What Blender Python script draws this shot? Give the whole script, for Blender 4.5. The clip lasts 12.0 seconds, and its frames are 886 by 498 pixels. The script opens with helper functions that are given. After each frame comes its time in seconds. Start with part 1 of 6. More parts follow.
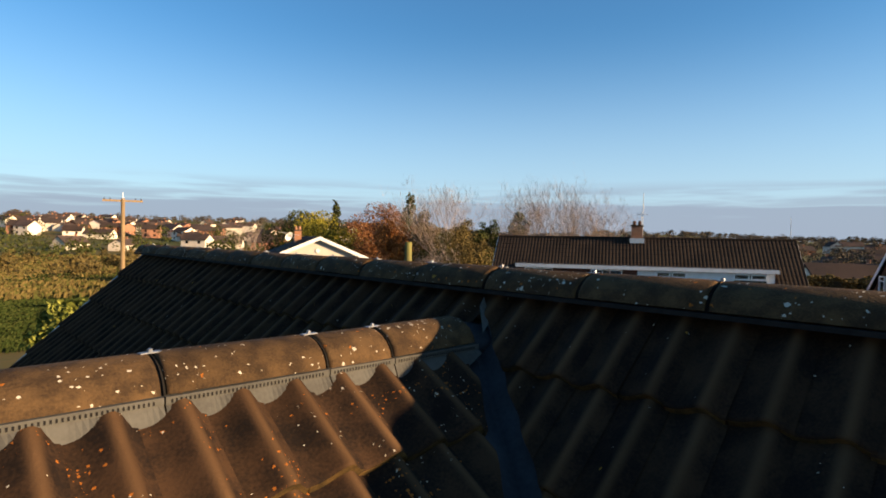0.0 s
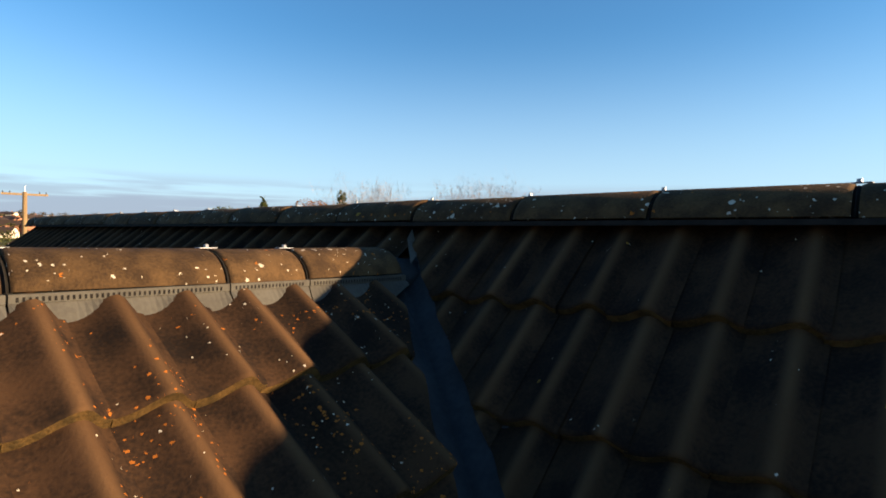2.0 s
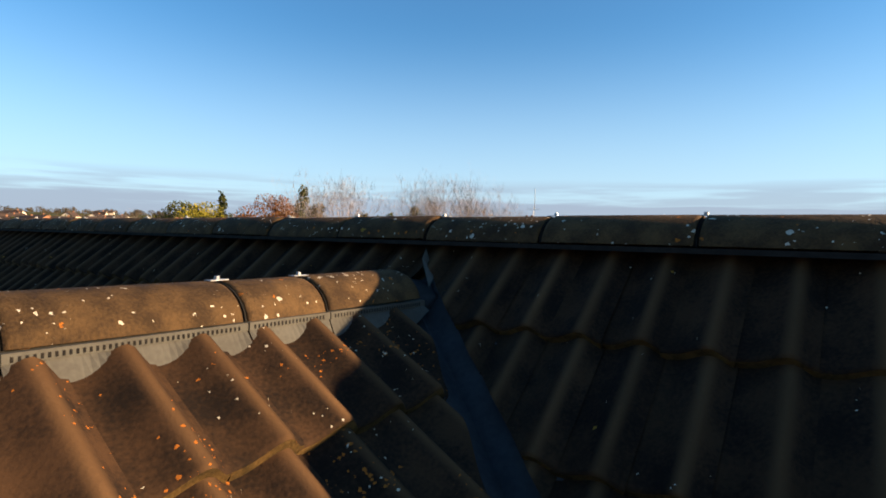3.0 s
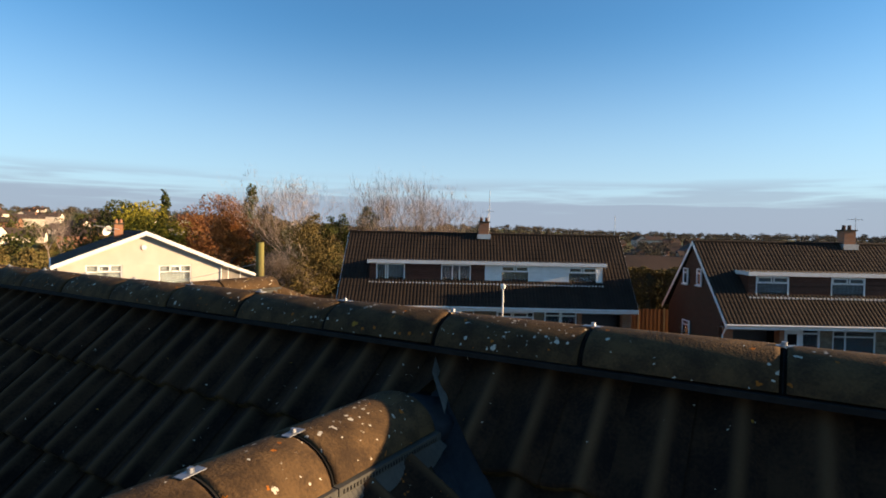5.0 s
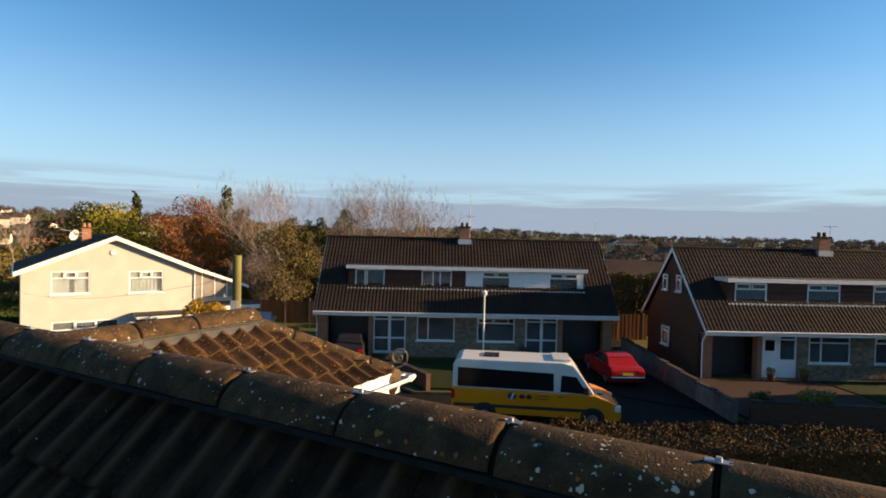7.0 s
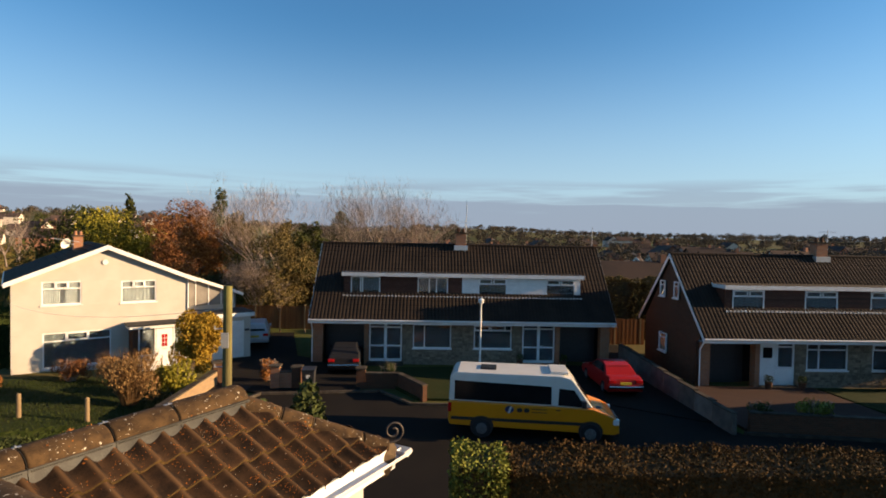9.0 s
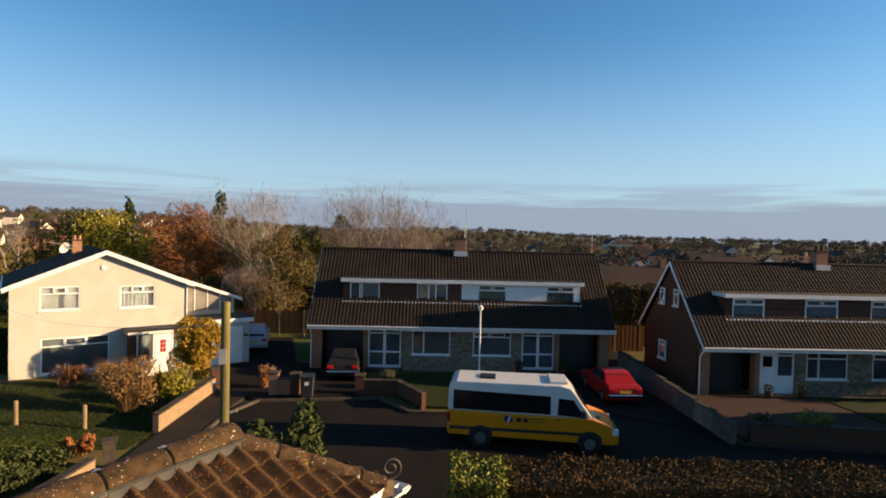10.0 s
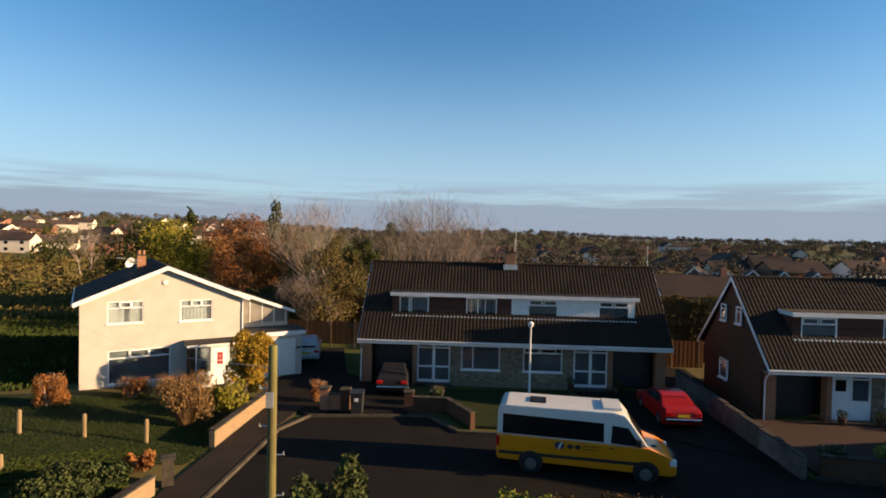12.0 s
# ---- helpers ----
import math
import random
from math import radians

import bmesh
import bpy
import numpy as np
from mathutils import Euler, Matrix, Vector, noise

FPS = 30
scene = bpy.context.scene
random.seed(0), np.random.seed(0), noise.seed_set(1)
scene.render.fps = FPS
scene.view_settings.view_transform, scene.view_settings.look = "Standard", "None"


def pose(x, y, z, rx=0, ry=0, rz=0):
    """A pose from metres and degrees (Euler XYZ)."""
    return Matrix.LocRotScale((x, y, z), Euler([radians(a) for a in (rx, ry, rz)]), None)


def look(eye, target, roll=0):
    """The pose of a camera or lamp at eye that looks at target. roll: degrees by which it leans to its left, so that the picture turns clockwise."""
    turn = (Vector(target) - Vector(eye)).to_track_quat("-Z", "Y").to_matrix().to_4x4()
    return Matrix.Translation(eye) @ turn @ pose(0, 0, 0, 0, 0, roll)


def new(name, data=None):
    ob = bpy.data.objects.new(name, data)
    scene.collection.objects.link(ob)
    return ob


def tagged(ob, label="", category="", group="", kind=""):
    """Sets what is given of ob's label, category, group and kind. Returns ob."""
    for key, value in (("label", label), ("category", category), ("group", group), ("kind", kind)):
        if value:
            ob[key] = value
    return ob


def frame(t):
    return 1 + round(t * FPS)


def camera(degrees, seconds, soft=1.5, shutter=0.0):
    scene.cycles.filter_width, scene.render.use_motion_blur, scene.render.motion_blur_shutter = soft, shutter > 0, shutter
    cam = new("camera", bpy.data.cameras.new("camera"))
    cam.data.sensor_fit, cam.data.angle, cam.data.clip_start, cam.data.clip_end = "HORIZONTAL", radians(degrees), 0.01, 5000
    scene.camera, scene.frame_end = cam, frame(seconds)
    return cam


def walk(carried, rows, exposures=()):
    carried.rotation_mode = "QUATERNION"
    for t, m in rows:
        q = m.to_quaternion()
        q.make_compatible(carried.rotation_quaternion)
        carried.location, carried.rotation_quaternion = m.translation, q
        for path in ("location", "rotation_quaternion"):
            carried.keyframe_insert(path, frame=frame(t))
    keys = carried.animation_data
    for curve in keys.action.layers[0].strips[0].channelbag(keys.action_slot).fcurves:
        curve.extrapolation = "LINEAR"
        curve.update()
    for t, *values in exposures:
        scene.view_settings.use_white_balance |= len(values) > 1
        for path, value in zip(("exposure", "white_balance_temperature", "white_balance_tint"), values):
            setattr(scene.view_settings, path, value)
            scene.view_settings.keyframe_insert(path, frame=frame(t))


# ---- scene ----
cam = camera(76.7, 12.0, soft=1.8)
PATH = [
    (0, (0.125, 0.243, 6.679), (0.033, 2.241, 6.639), 0.9),
    (0.5, (0.132, 0.22, 6.518), (0.101, 2.219, 6.477), 1.1),
    (1, (0.144, 0.3, 6.395), (0.179, 2.299, 6.367), 1.2),
    (1.5, (0.177, 0.37, 6.447), (0.27, 2.368, 6.411), 1.5),
    (2, (0.15, 0.422, 6.41), (0.299, 2.416, 6.377), 1.1),
    (2.5, (0.031, 0.503, 6.42), (0.251, 2.491, 6.38), 1.6),
    (3, (-0.026, 0.568, 6.492), (0.257, 2.547, 6.444), 1.2),
    (3.2, (-0.035, 0.572, 6.522), (0.274, 2.548, 6.471), 1.3),
    (5, (-0.16, 0.904, 6.803), (0.291, 2.852, 6.749), 1.1),
    (5.5, (-0.193, 0.992, 6.853), (0.282, 2.934, 6.797), 1.0),
    (6, (-0.215, 1.157, 6.897), (0.282, 3.093, 6.843), 1.1),
    (6.5, (-0.238, 1.31, 6.923), (0.283, 3.241, 6.876), 1.2),
    (7, (-0.244, 1.37, 6.993), (0.285, 3.298, 6.948), 1.3),
    (9, (-0.194, 1.63, 7.535), (0.349, 3.554, 7.481), 1.1),
    (9.5, (-0.174, 1.622, 7.64), (0.367, 3.546, 7.584), 1.2),
    (10, (-0.182, 1.69, 7.781), (0.362, 3.614, 7.734), 1.4),
    (10.5, (-0.184, 1.772, 7.785), (0.339, 3.701, 7.741), 1.5),
    (11, (-0.164, 1.853, 7.973), (0.306, 3.796, 7.926), 1.4),
    (11.5, (-0.063, 1.892, 8.307), (0.35, 3.848, 8.264), 1.3),
    (12, (-0.068, 1.929, 8.478), (0.301, 3.894, 8.434), 1.2),
]
walk(cam, [(t, look(eye, target, roll)) for t, eye, target, roll in PATH], [(0.0, 1.42), (1.0, 1.60), (3.0, 1.60), (5.0, 1.46), (7.0, 1.38), (9.0, 1.26), (12.0, 1.26)])
SKY_TINT = (0.70, 1.0, 1.14, 1.0)
SKY_SAT = 1.15
HAZE = (3.25, 4.15, 5.2, 1.0)
CLOUD = (1.9, 2.2, 2.85, 1.0)

# ---------- light ----------
SUN_H = Vector((0.959, -0.283, 0.0)).normalized()
SUN_ELEV = radians(14.0)
to_sun = SUN_H * math.cos(SUN_ELEV) + Vector((0, 0, math.sin(SUN_ELEV)))
sun = new("sun", bpy.data.lights.new("sun", "SUN"))
sun.data.energy, sun.data.angle, sun.data.color = 5.0, radians(0.6), (1.0, 0.69, 0.40)
sun.matrix_world = look(to_sun * 200, (0, 0, 0))

world = bpy.data.worlds.new("sky")
scene.world = world
world.use_nodes = True
wn, wl = world.node_tree.nodes, world.node_tree.links
wn.clear()
w_out = wn.new("ShaderNodeOutputWorld")
w_bg = wn.new("ShaderNodeBackground")
w_sky = wn.new("ShaderNodeTexSky")
w_sky.sky_type, w_sky.sun_disc = "NISHITA", False
w_sky.sun_elevation, w_sky.sun_rotation = SUN_ELEV, math.atan2(SUN_H.x, SUN_H.y)
w_sky.altitude, w_sky.air_density, w_sky.dust_density, w_sky.ozone_density = 50, 1.0, 0.6, 2.2
w_bg.inputs["Strength"].default_value = 0.066
# a low bank of grey cloud along the horizon
w_tc = wn.new("ShaderNodeTexCoord")
w_sep = wn.new("ShaderNodeSeparateXYZ")
wl.new(w_tc.outputs["Generated"], w_sep.inputs[0])
w_map = wn.new("ShaderNodeMapping")
w_map.inputs["Scale"].default_value = (2.2, 2.2, 34.0)
wl.new(w_tc.outputs["Generated"], w_map.inputs[0])
w_noise = wn.new("ShaderNodeTexNoise")
w_noise.inputs["Scale"].default_value, w_noise.inputs["Detail"].default_value = 1.6, 5.0
wl.new(w_map.outputs[0], w_noise.inputs[0])


def wmath(op, a, b):
    n = wn.new("ShaderNodeMath")
    n.operation = op
    for i, v in enumerate((a, b)):
        if isinstance(v, (int, float)):
            n.inputs[i].default_value = v
        else:
            wl.new(v, n.inputs[i])
    return n.outputs[0]


def wramp(v, lo, hi):
    n = wn.new("ShaderNodeMapRange")
    n.interpolation_type = "SMOOTHSTEP"
    n.inputs[1].default_value, n.inputs[2].default_value = lo, hi
    wl.new(v, n.inputs[0])
    return n.outputs[0]


w_el = wmath("ADD", w_sep.outputs["Z"], wmath("MULTIPLY", wmath("SUBTRACT", w_noise.outputs["Fac"], 0.5), 0.075))
w_low = wmath("SUBTRACT", 1.0, wramp(w_el, 0.048, 0.068))
w_gap = wramp(w_noise.outputs["Fac"], 0.42, 0.62)
w_high = wmath("MULTIPLY", wmath("SUBTRACT", 1.0, wramp(w_sep.outputs["Z"], 0.075, 0.105)), wmath("MULTIPLY", w_gap, 0.7))
w_cover = wmath("MULTIPLY", wmath("MAXIMUM", w_low, w_high), 0.78)
w_mix = wn.new("ShaderNodeMix")
w_mix.data_type = "RGBA"
wl.new(w_cover, w_mix.inputs[0])
w_tint = wn.new("ShaderNodeMix")
w_tint.data_type, w_tint.blend_type = "RGBA", "MULTIPLY"
w_tint.inputs[0].default_value = 1.0
w_tint.inputs[7].default_value = SKY_TINT
w_hsv = wn.new("ShaderNodeHueSaturation")
w_hsv.inputs["Saturation"].default_value = SKY_SAT
wl.new(w_sky.outputs[0], w_hsv.inputs["Color"])
wl.new(w_hsv.outputs[0], w_tint.inputs[6])
w_haze = wn.new("ShaderNodeMix")
w_haze.data_type = "RGBA"
w_hf = wmath("MULTIPLY", wmath("SUBTRACT", 1.0, wramp(w_sep.outputs["Z"], -0.05, 0.36)), 0.85)
wl.new(w_hf, w_haze.inputs[0])
wl.new(w_tint.outputs[2], w_haze.inputs[6])
w_haze.inputs[7].default_value = HAZE
wl.new(w_haze.outputs[2], w_mix.inputs[6])
w_mix.inputs[7].default_value = CLOUD
wl.new(w_mix.outputs[2], w_bg.inputs["Color"])
wl.new(w_bg.outputs[0], w_out.inputs[0])

# ---------- small tools ----------
rnd = random.Random(7)


class Geo:
    """Vertices and faces, gathered before they become one mesh."""

    def __init__(self):
        self.v, self.f = [], []

    def add(self, verts, faces):
        k = len(self.v)
        self.v.extend(tuple(p) for p in verts)
        self.f.extend(tuple(i + k for i in f) for f in faces)
        return self

    def box(self, x0, x1, y0, y1, z0, z1, m=None):
        p = [Vector((x, y, z)) for z in (z0, z1) for y in (y0, y1) for x in (x0, x1)]
        if m is not None:
            p = [m @ q for q in p]
        return self.add(p, [(0, 2, 3, 1), (4, 5, 7, 6), (0, 1, 5, 4), (2, 6, 7, 3), (0, 4, 6, 2), (1, 3, 7, 5)])

    def prism(self, poly, a, b, axis="y", m=None):
        """A polygon in the plane across the axis, pulled from a to b."""
        def put(q, d):
            return Vector({"x": (d, q[0], q[1]), "y": (q[0], d, q[1]), "z": (q[0], q[1], d)}[axis])
        n = len(poly)
        p = [put(q, a) for q in poly] + [put(q, b) for q in poly]
        if m is not None:
            p = [m @ q for q in p]
        f = [tuple(range(n)), tuple(range(2 * n - 1, n - 1, -1))]
        f += [(i, i + n, (i + 1) % n + n, (i + 1) % n) for i in range(n)]
        return self.add(p, f)

    def tube(self, a, b, ra, rb, n=8, caps=True):
        a, b = Vector(a), Vector(b)
        d = b - a
        q = d.to_track_quat("Z", "Y").to_matrix() if d.length > 1e-6 else Matrix.Identity(3)
        p = [a + q @ Vector((ra * math.cos(6.2832 * i / n), ra * math.sin(6.2832 * i / n), 0)) for i in range(n)]
        p += [b + q @ Vector((rb * math.cos(6.2832 * i / n), rb * math.sin(6.2832 * i / n), 0)) for i in range(n)]
        f = [(i, (i + 1) % n, (i + 1) % n + n, i + n) for i in range(n)]
        if caps:
            f += [tuple(range(n - 1, -1, -1)), tuple(range(n, 2 * n))]
        return self.add(p, f)

    def mesh(self, name, material, smooth=False, bevel=0.0):
        me = bpy.data.meshes.new(name)
        me.from_pydata(self.v, [], self.f)
        bm = bmesh.new()
        bm.from_mesh(me)
        bmesh.ops.recalc_face_normals(bm, faces=bm.faces)
        if bevel:
            edges = [e for e in bm.edges if len(e.link_faces) == 2 and e.calc_face_angle(0) > 0.5]
            bmesh.ops.bevel(bm, geom=edges, offset=bevel, segments=2, affect="EDGES", profile=0.6)
        bm.to_mesh(me)
        bm.free()
        if smooth:
            me.polygons.foreach_set("use_smooth", [True] * len(me.polygons))
        me.materials.append(material)
        return me


def part(name, geo, material, parent=None, label="", m=None, smooth=False, bevel=0.0):
    me = geo if isinstance(geo, bpy.types.Mesh) else geo.mesh(name, material, smooth, bevel)
    ob = new(name, me)
    if parent is not None:
        ob.parent = parent
    if m is not None:
        ob.matrix_basis = m
    if label:
        tagged(ob, label)
    return ob


def thing(name, m, label, category, group="", kind=""):
    ob = new(name)
    ob.matrix_basis = m
    return tagged(ob, label, category, group, kind)


def solid(name, geo, material, label, category, group="", kind="", m=None, smooth=False, bevel=0.0):
    return tagged(part(name, geo, material, None, "", m, smooth, bevel), label, category, group, kind)


# ---------- materials ----------
def material(name, base, second, scale=6.0, rough=0.8, bump=0.3, detail=60.0, metal=0.0, spots=(), vary=0.25, mixpos=0.5, bumpdist=0.01, stretch=(1, 1, 1), worn=None, gate=(0.47, 0.68)):
    """Two colours mixed by coarse and fine noise, with fine relief. spots: (colour, scale, size, share) of lichen or
    dirt. worn: (centre, width, tone) of a band at one x.
    """
    ma = bpy.data.materials.new(name)
    ma.use_nodes = True
    n, l = ma.node_tree.nodes, ma.node_tree.links
    bsdf = n["Principled BSDF"]
    tc, info = n.new("ShaderNodeTexCoord"), n.new("ShaderNodeObjectInfo")
    off = n.new("ShaderNodeVectorMath")
    off.operation = "MULTIPLY_ADD"
    comb = n.new("ShaderNodeCombineXYZ")
    for i in range(3):
        l.new(info.outputs["Random"], comb.inputs[i])
    l.new(comb.outputs[0], off.inputs[0])
    off.inputs[1].default_value = (37.0, 53.0, 71.0)
    mp = n.new("ShaderNodeMapping")
    mp.inputs["Scale"].default_value = stretch
    l.new(tc.outputs["Object"], mp.inputs[0])
    l.new(mp.outputs[0], off.inputs[2])
    pos = off.outputs[0]

    def tex(s, d):
        t = n.new("ShaderNodeTexNoise")
        t.inputs["Scale"].default_value, t.inputs["Detail"].default_value = s, d
        l.new(pos, t.inputs["Vector"])
        return t.outputs["Fac"]

    coarse, fine = tex(scale, 4.0), tex(detail, 3.0)
    add = n.new("ShaderNodeMath")
    add.operation = "ADD"
    half = n.new("ShaderNodeMath")
    half.operation = "MULTIPLY"
    half.inputs[1].default_value = 0.5
    l.new(fine, half.inputs[0])
    l.new(coarse, add.inputs[0])
    l.new(half.outputs[0], add.inputs[1])
    mr = n.new("ShaderNodeMapRange")
    mr.interpolation_type = "SMOOTHSTEP"
    mr.inputs[1].default_value, mr.inputs[2].default_value = mixpos + 0.02, mixpos + 0.48
    l.new(add.outputs[0], mr.inputs[0])
    mix = n.new("ShaderNodeMix")
    mix.data_type = "RGBA"
    l.new(mr.outputs[0], mix.inputs[0])
    mix.inputs[6].default_value, mix.inputs[7].default_value = (*base, 1), (*second, 1)
    col = mix.outputs[2]
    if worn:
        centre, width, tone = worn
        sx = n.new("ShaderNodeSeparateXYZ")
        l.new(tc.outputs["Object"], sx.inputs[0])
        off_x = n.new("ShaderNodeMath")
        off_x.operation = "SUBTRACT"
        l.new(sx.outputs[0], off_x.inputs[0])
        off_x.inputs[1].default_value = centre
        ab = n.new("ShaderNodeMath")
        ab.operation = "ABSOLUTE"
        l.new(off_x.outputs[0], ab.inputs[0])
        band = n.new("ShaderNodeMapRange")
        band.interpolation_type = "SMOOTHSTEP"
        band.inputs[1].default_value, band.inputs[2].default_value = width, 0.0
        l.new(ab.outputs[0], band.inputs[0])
        band_f = n.new("ShaderNodeMath")
        band_f.operation = "MULTIPLY"
        l.new(band.outputs[0], band_f.inputs[0])
        l.new(add.outputs[0], band_f.inputs[1])
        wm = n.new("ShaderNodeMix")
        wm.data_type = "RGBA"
        l.new(band_f.outputs[0], wm.inputs[0])
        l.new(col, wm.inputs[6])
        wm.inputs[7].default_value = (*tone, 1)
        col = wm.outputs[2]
    hsv = n.new("ShaderNodeHueSaturation")
    val = n.new("ShaderNodeMapRange")
    val.inputs[3].default_value, val.inputs[4].default_value = 1 - vary, 1 + vary
    l.new(info.outputs["Random"], val.inputs[0])
    l.new(val.outputs[0], hsv.inputs["Value"])
    l.new(col, hsv.inputs["Color"])
    col = hsv.outputs[0]
    for colour, s, size, share in spots:
        vo = n.new("ShaderNodeTexVoronoi")
        vo.inputs["Scale"].default_value = s
        wob = n.new("ShaderNodeTexNoise")
        wob.inputs["Scale"].default_value = s * 1.6
        l.new(pos, wob.inputs["Vector"])
        sh = n.new("ShaderNodeVectorMath")
        sh.operation = "MULTIPLY_ADD"
        l.new(wob.outputs["Color"], sh.inputs[0])
        sh.inputs[1].default_value = (0.9 / s, 0.9 / s, 0.9 / s)
        l.new(pos, sh.inputs[2])
        l.new(sh.outputs[0], vo.inputs["Vector"])
        sp = n.new("ShaderNodeSeparateColor")
        l.new(vo.outputs["Color"], sp.inputs[0])
        lim = n.new("ShaderNodeMath")
        lim.operation = "MULTIPLY"
        lim.inputs[1].default_value = size
        l.new(sp.outputs[0], lim.inputs[0])
        near = n.new("ShaderNodeMath")
        near.operation = "LESS_THAN"
        l.new(vo.outputs["Distance"], near.inputs[0])
        l.new(lim.outputs[0], near.inputs[1])
        pick = n.new("ShaderNodeMath")
        pick.operation = "LESS_THAN"
        l.new(sp.outputs[1], pick.inputs[0])
        patch = n.new("ShaderNodeTexNoise")
        patch.inputs["Scale"].default_value = 3.5
        pa = n.new("ShaderNodeVectorMath")
        pa.operation = "ADD"
        pa.inputs[1].default_value = (s, s * 0.7, 2 * s)
        l.new(pos, pa.inputs[0])
        l.new(pa.outputs[0], patch.inputs["Vector"])
        pr = n.new("ShaderNodeMapRange")
        pr.inputs[1].default_value, pr.inputs[2].default_value = gate
        pr.inputs[3].default_value, pr.inputs[4].default_value = 0.0, share * 2
        l.new(patch.outputs["Fac"], pr.inputs[0])
        l.new(pr.outputs[0], pick.inputs[1])
        both = n.new("ShaderNodeMath")
        both.operation = "MULTIPLY"
        l.new(near.outputs[0], both.inputs[0])
        l.new(pick.outputs[0], both.inputs[1])
        m2 = n.new("ShaderNodeMix")
        m2.data_type = "RGBA"
        l.new(both.outputs[0], m2.inputs[0])
        l.new(col, m2.inputs[6])
        m2.inputs[7].default_value = (*colour, 1)
        col = m2.outputs[2]
    l.new(col, bsdf.inputs["Base Color"])
    bsdf.inputs["Roughness"].default_value, bsdf.inputs["Metallic"].default_value = rough, metal
    bsdf.inputs["Specular IOR Level"].default_value = 0.5 if rough < 0.6 else 0.12
    if bump:
        bp = n.new("ShaderNodeBump")
        bp.inputs["Strength"].default_value, bp.inputs["Distance"].default_value = bump, bumpdist
        l.new(add.outputs[0], bp.inputs["Height"])
        l.new(bp.outputs[0], bsdf.inputs["Normal"])
    return ma


def brick_material(name, a, b, mortar, size=0.225):
    ma = material(name, a, b, 3.0, 0.85, 0.3)
    n, l = ma.node_tree.nodes, ma.node_tree.links
    bsdf = n["Principled BSDF"]
    tc = n.new("ShaderNodeTexCoord")
    sep, com = n.new("ShaderNodeSeparateXYZ"), n.new("ShaderNodeCombineXYZ")
    l.new(tc.outputs["Object"], sep.inputs[0])
    s = n.new("ShaderNodeMath")
    s.operation = "ADD"
    l.new(sep.outputs[0], s.inputs[0])
    l.new(sep.outputs[1], s.inputs[1])
    l.new(s.outputs[0], com.inputs[0])
    l.new(sep.outputs[2], com.inputs[1])
    br = n.new("ShaderNodeTexBrick")
    br.inputs["Scale"].default_value = 1.0
    br.inputs["Brick Width"].default_value, br.inputs["Row Height"].default_value = size, size / 3
    br.inputs["Mortar Size"].default_value = 0.008
    br.inputs["Color1"].default_value, br.inputs["Color2"].default_value = (*a, 1), (*b, 1)
    br.inputs["Mortar"].default_value = (*mortar, 1)
    l.new(com.outputs[0], br.inputs["Vector"])
    l.new(br.outputs["Color"], bsdf.inputs["Base Color"])
    return ma


def glass_material(name):
    ma = bpy.data.materials.new(name)
    ma.use_nodes = True
    b = ma.node_tree.nodes["Principled BSDF"]
    b.inputs["Base Color"].default_value = (0.55, 0.62, 0.66, 1)
    b.inputs["Roughness"].default_value = 0.03
    b.inputs["Transmission Weight"].default_value = 0.92
    b.inputs["IOR"].default_value = 1.5
    return ma


WHITE_L, ORANGE_L, YELLOW_L = (0.42, 0.38, 0.30), (0.26, 0.085, 0.012), (0.24, 0.13, 0.02)
# the third entry is a paler band along each roll's crest, broken by noise
TILE_A, TILE_B, TILE_CREST = (0.042, 0.022, 0.0105), (0.0100, 0.0064, 0.0045), (0.110, 0.025, (0.086, 0.047, 0.021))
M_TILE = material("concrete_tile", TILE_A, TILE_B, 7.0, 0.9, 0.6, 120, spots=[(ORANGE_L, 120, 0.55, 0.17), (WHITE_L, 130, 0.42, 0.035), (ORANGE_L, 60, 0.40, 0.05), (WHITE_L, 60, 0.30, 0.010)], vary=0.15, bumpdist=0.004, worn=TILE_CREST)
M_TILE_CLEAN = material("concrete_tile_few_lichens", TILE_A, TILE_B, 7.0, 0.9, 0.6, 120, spots=[(WHITE_L, 120, 0.36, 0.012), (YELLOW_L, 50, 0.36, 0.010)], vary=0.15, bumpdist=0.004, worn=TILE_CREST)
M_RIDGE = material("ridge_tile", (0.086, 0.051, 0.022), (0.034, 0.021, 0.011), 16.0, 0.9, 0.9, 160, gate=(0.36, 0.66), spots=[(WHITE_L, 46, 0.42, 0.075), (WHITE_L, 95, 0.42, 0.12), (ORANGE_L, 60, 0.4, 0.06), (YELLOW_L, 20, 0.36, 0.02)], vary=0.15, bumpdist=0.005)
M_PLASTIC = material("grey_plastic", (0.085, 0.082, 0.070), (0.060, 0.057, 0.049), 12, 0.65, 0.1, 90)
M_SLOT = material("dark_gap", (0.012, 0.011, 0.010), (0.02, 0.018, 0.016), 20, 0.9, 0)
M_LEAD = material("lead_sheet", (0.040, 0.040, 0.042), (0.024, 0.024, 0.026), 6, 0.62, 0.25, 60, metal=0.1)
M_ZINC = material("zinc_clip", (0.30, 0.31, 0.33), (0.2, 0.21, 0.23), 20, 0.5, 0.1, metal=0.8)
M_MORTAR = material("mortar", (0.165, 0.112, 0.060), (0.098, 0.068, 0.038), 14, 0.95, 0.6, 120)
M_RENDER = material("cream_render", (0.51, 0.465, 0.395), (0.45, 0.405, 0.34), 1.2, 0.9, 0.25, 140, vary=0.0, bumpdist=0.006)
M_WHITE = material("white_paint", (0.76, 0.74, 0.70), (0.66, 0.64, 0.60), 2.5, 0.45, 0.05, 60, vary=0.04)
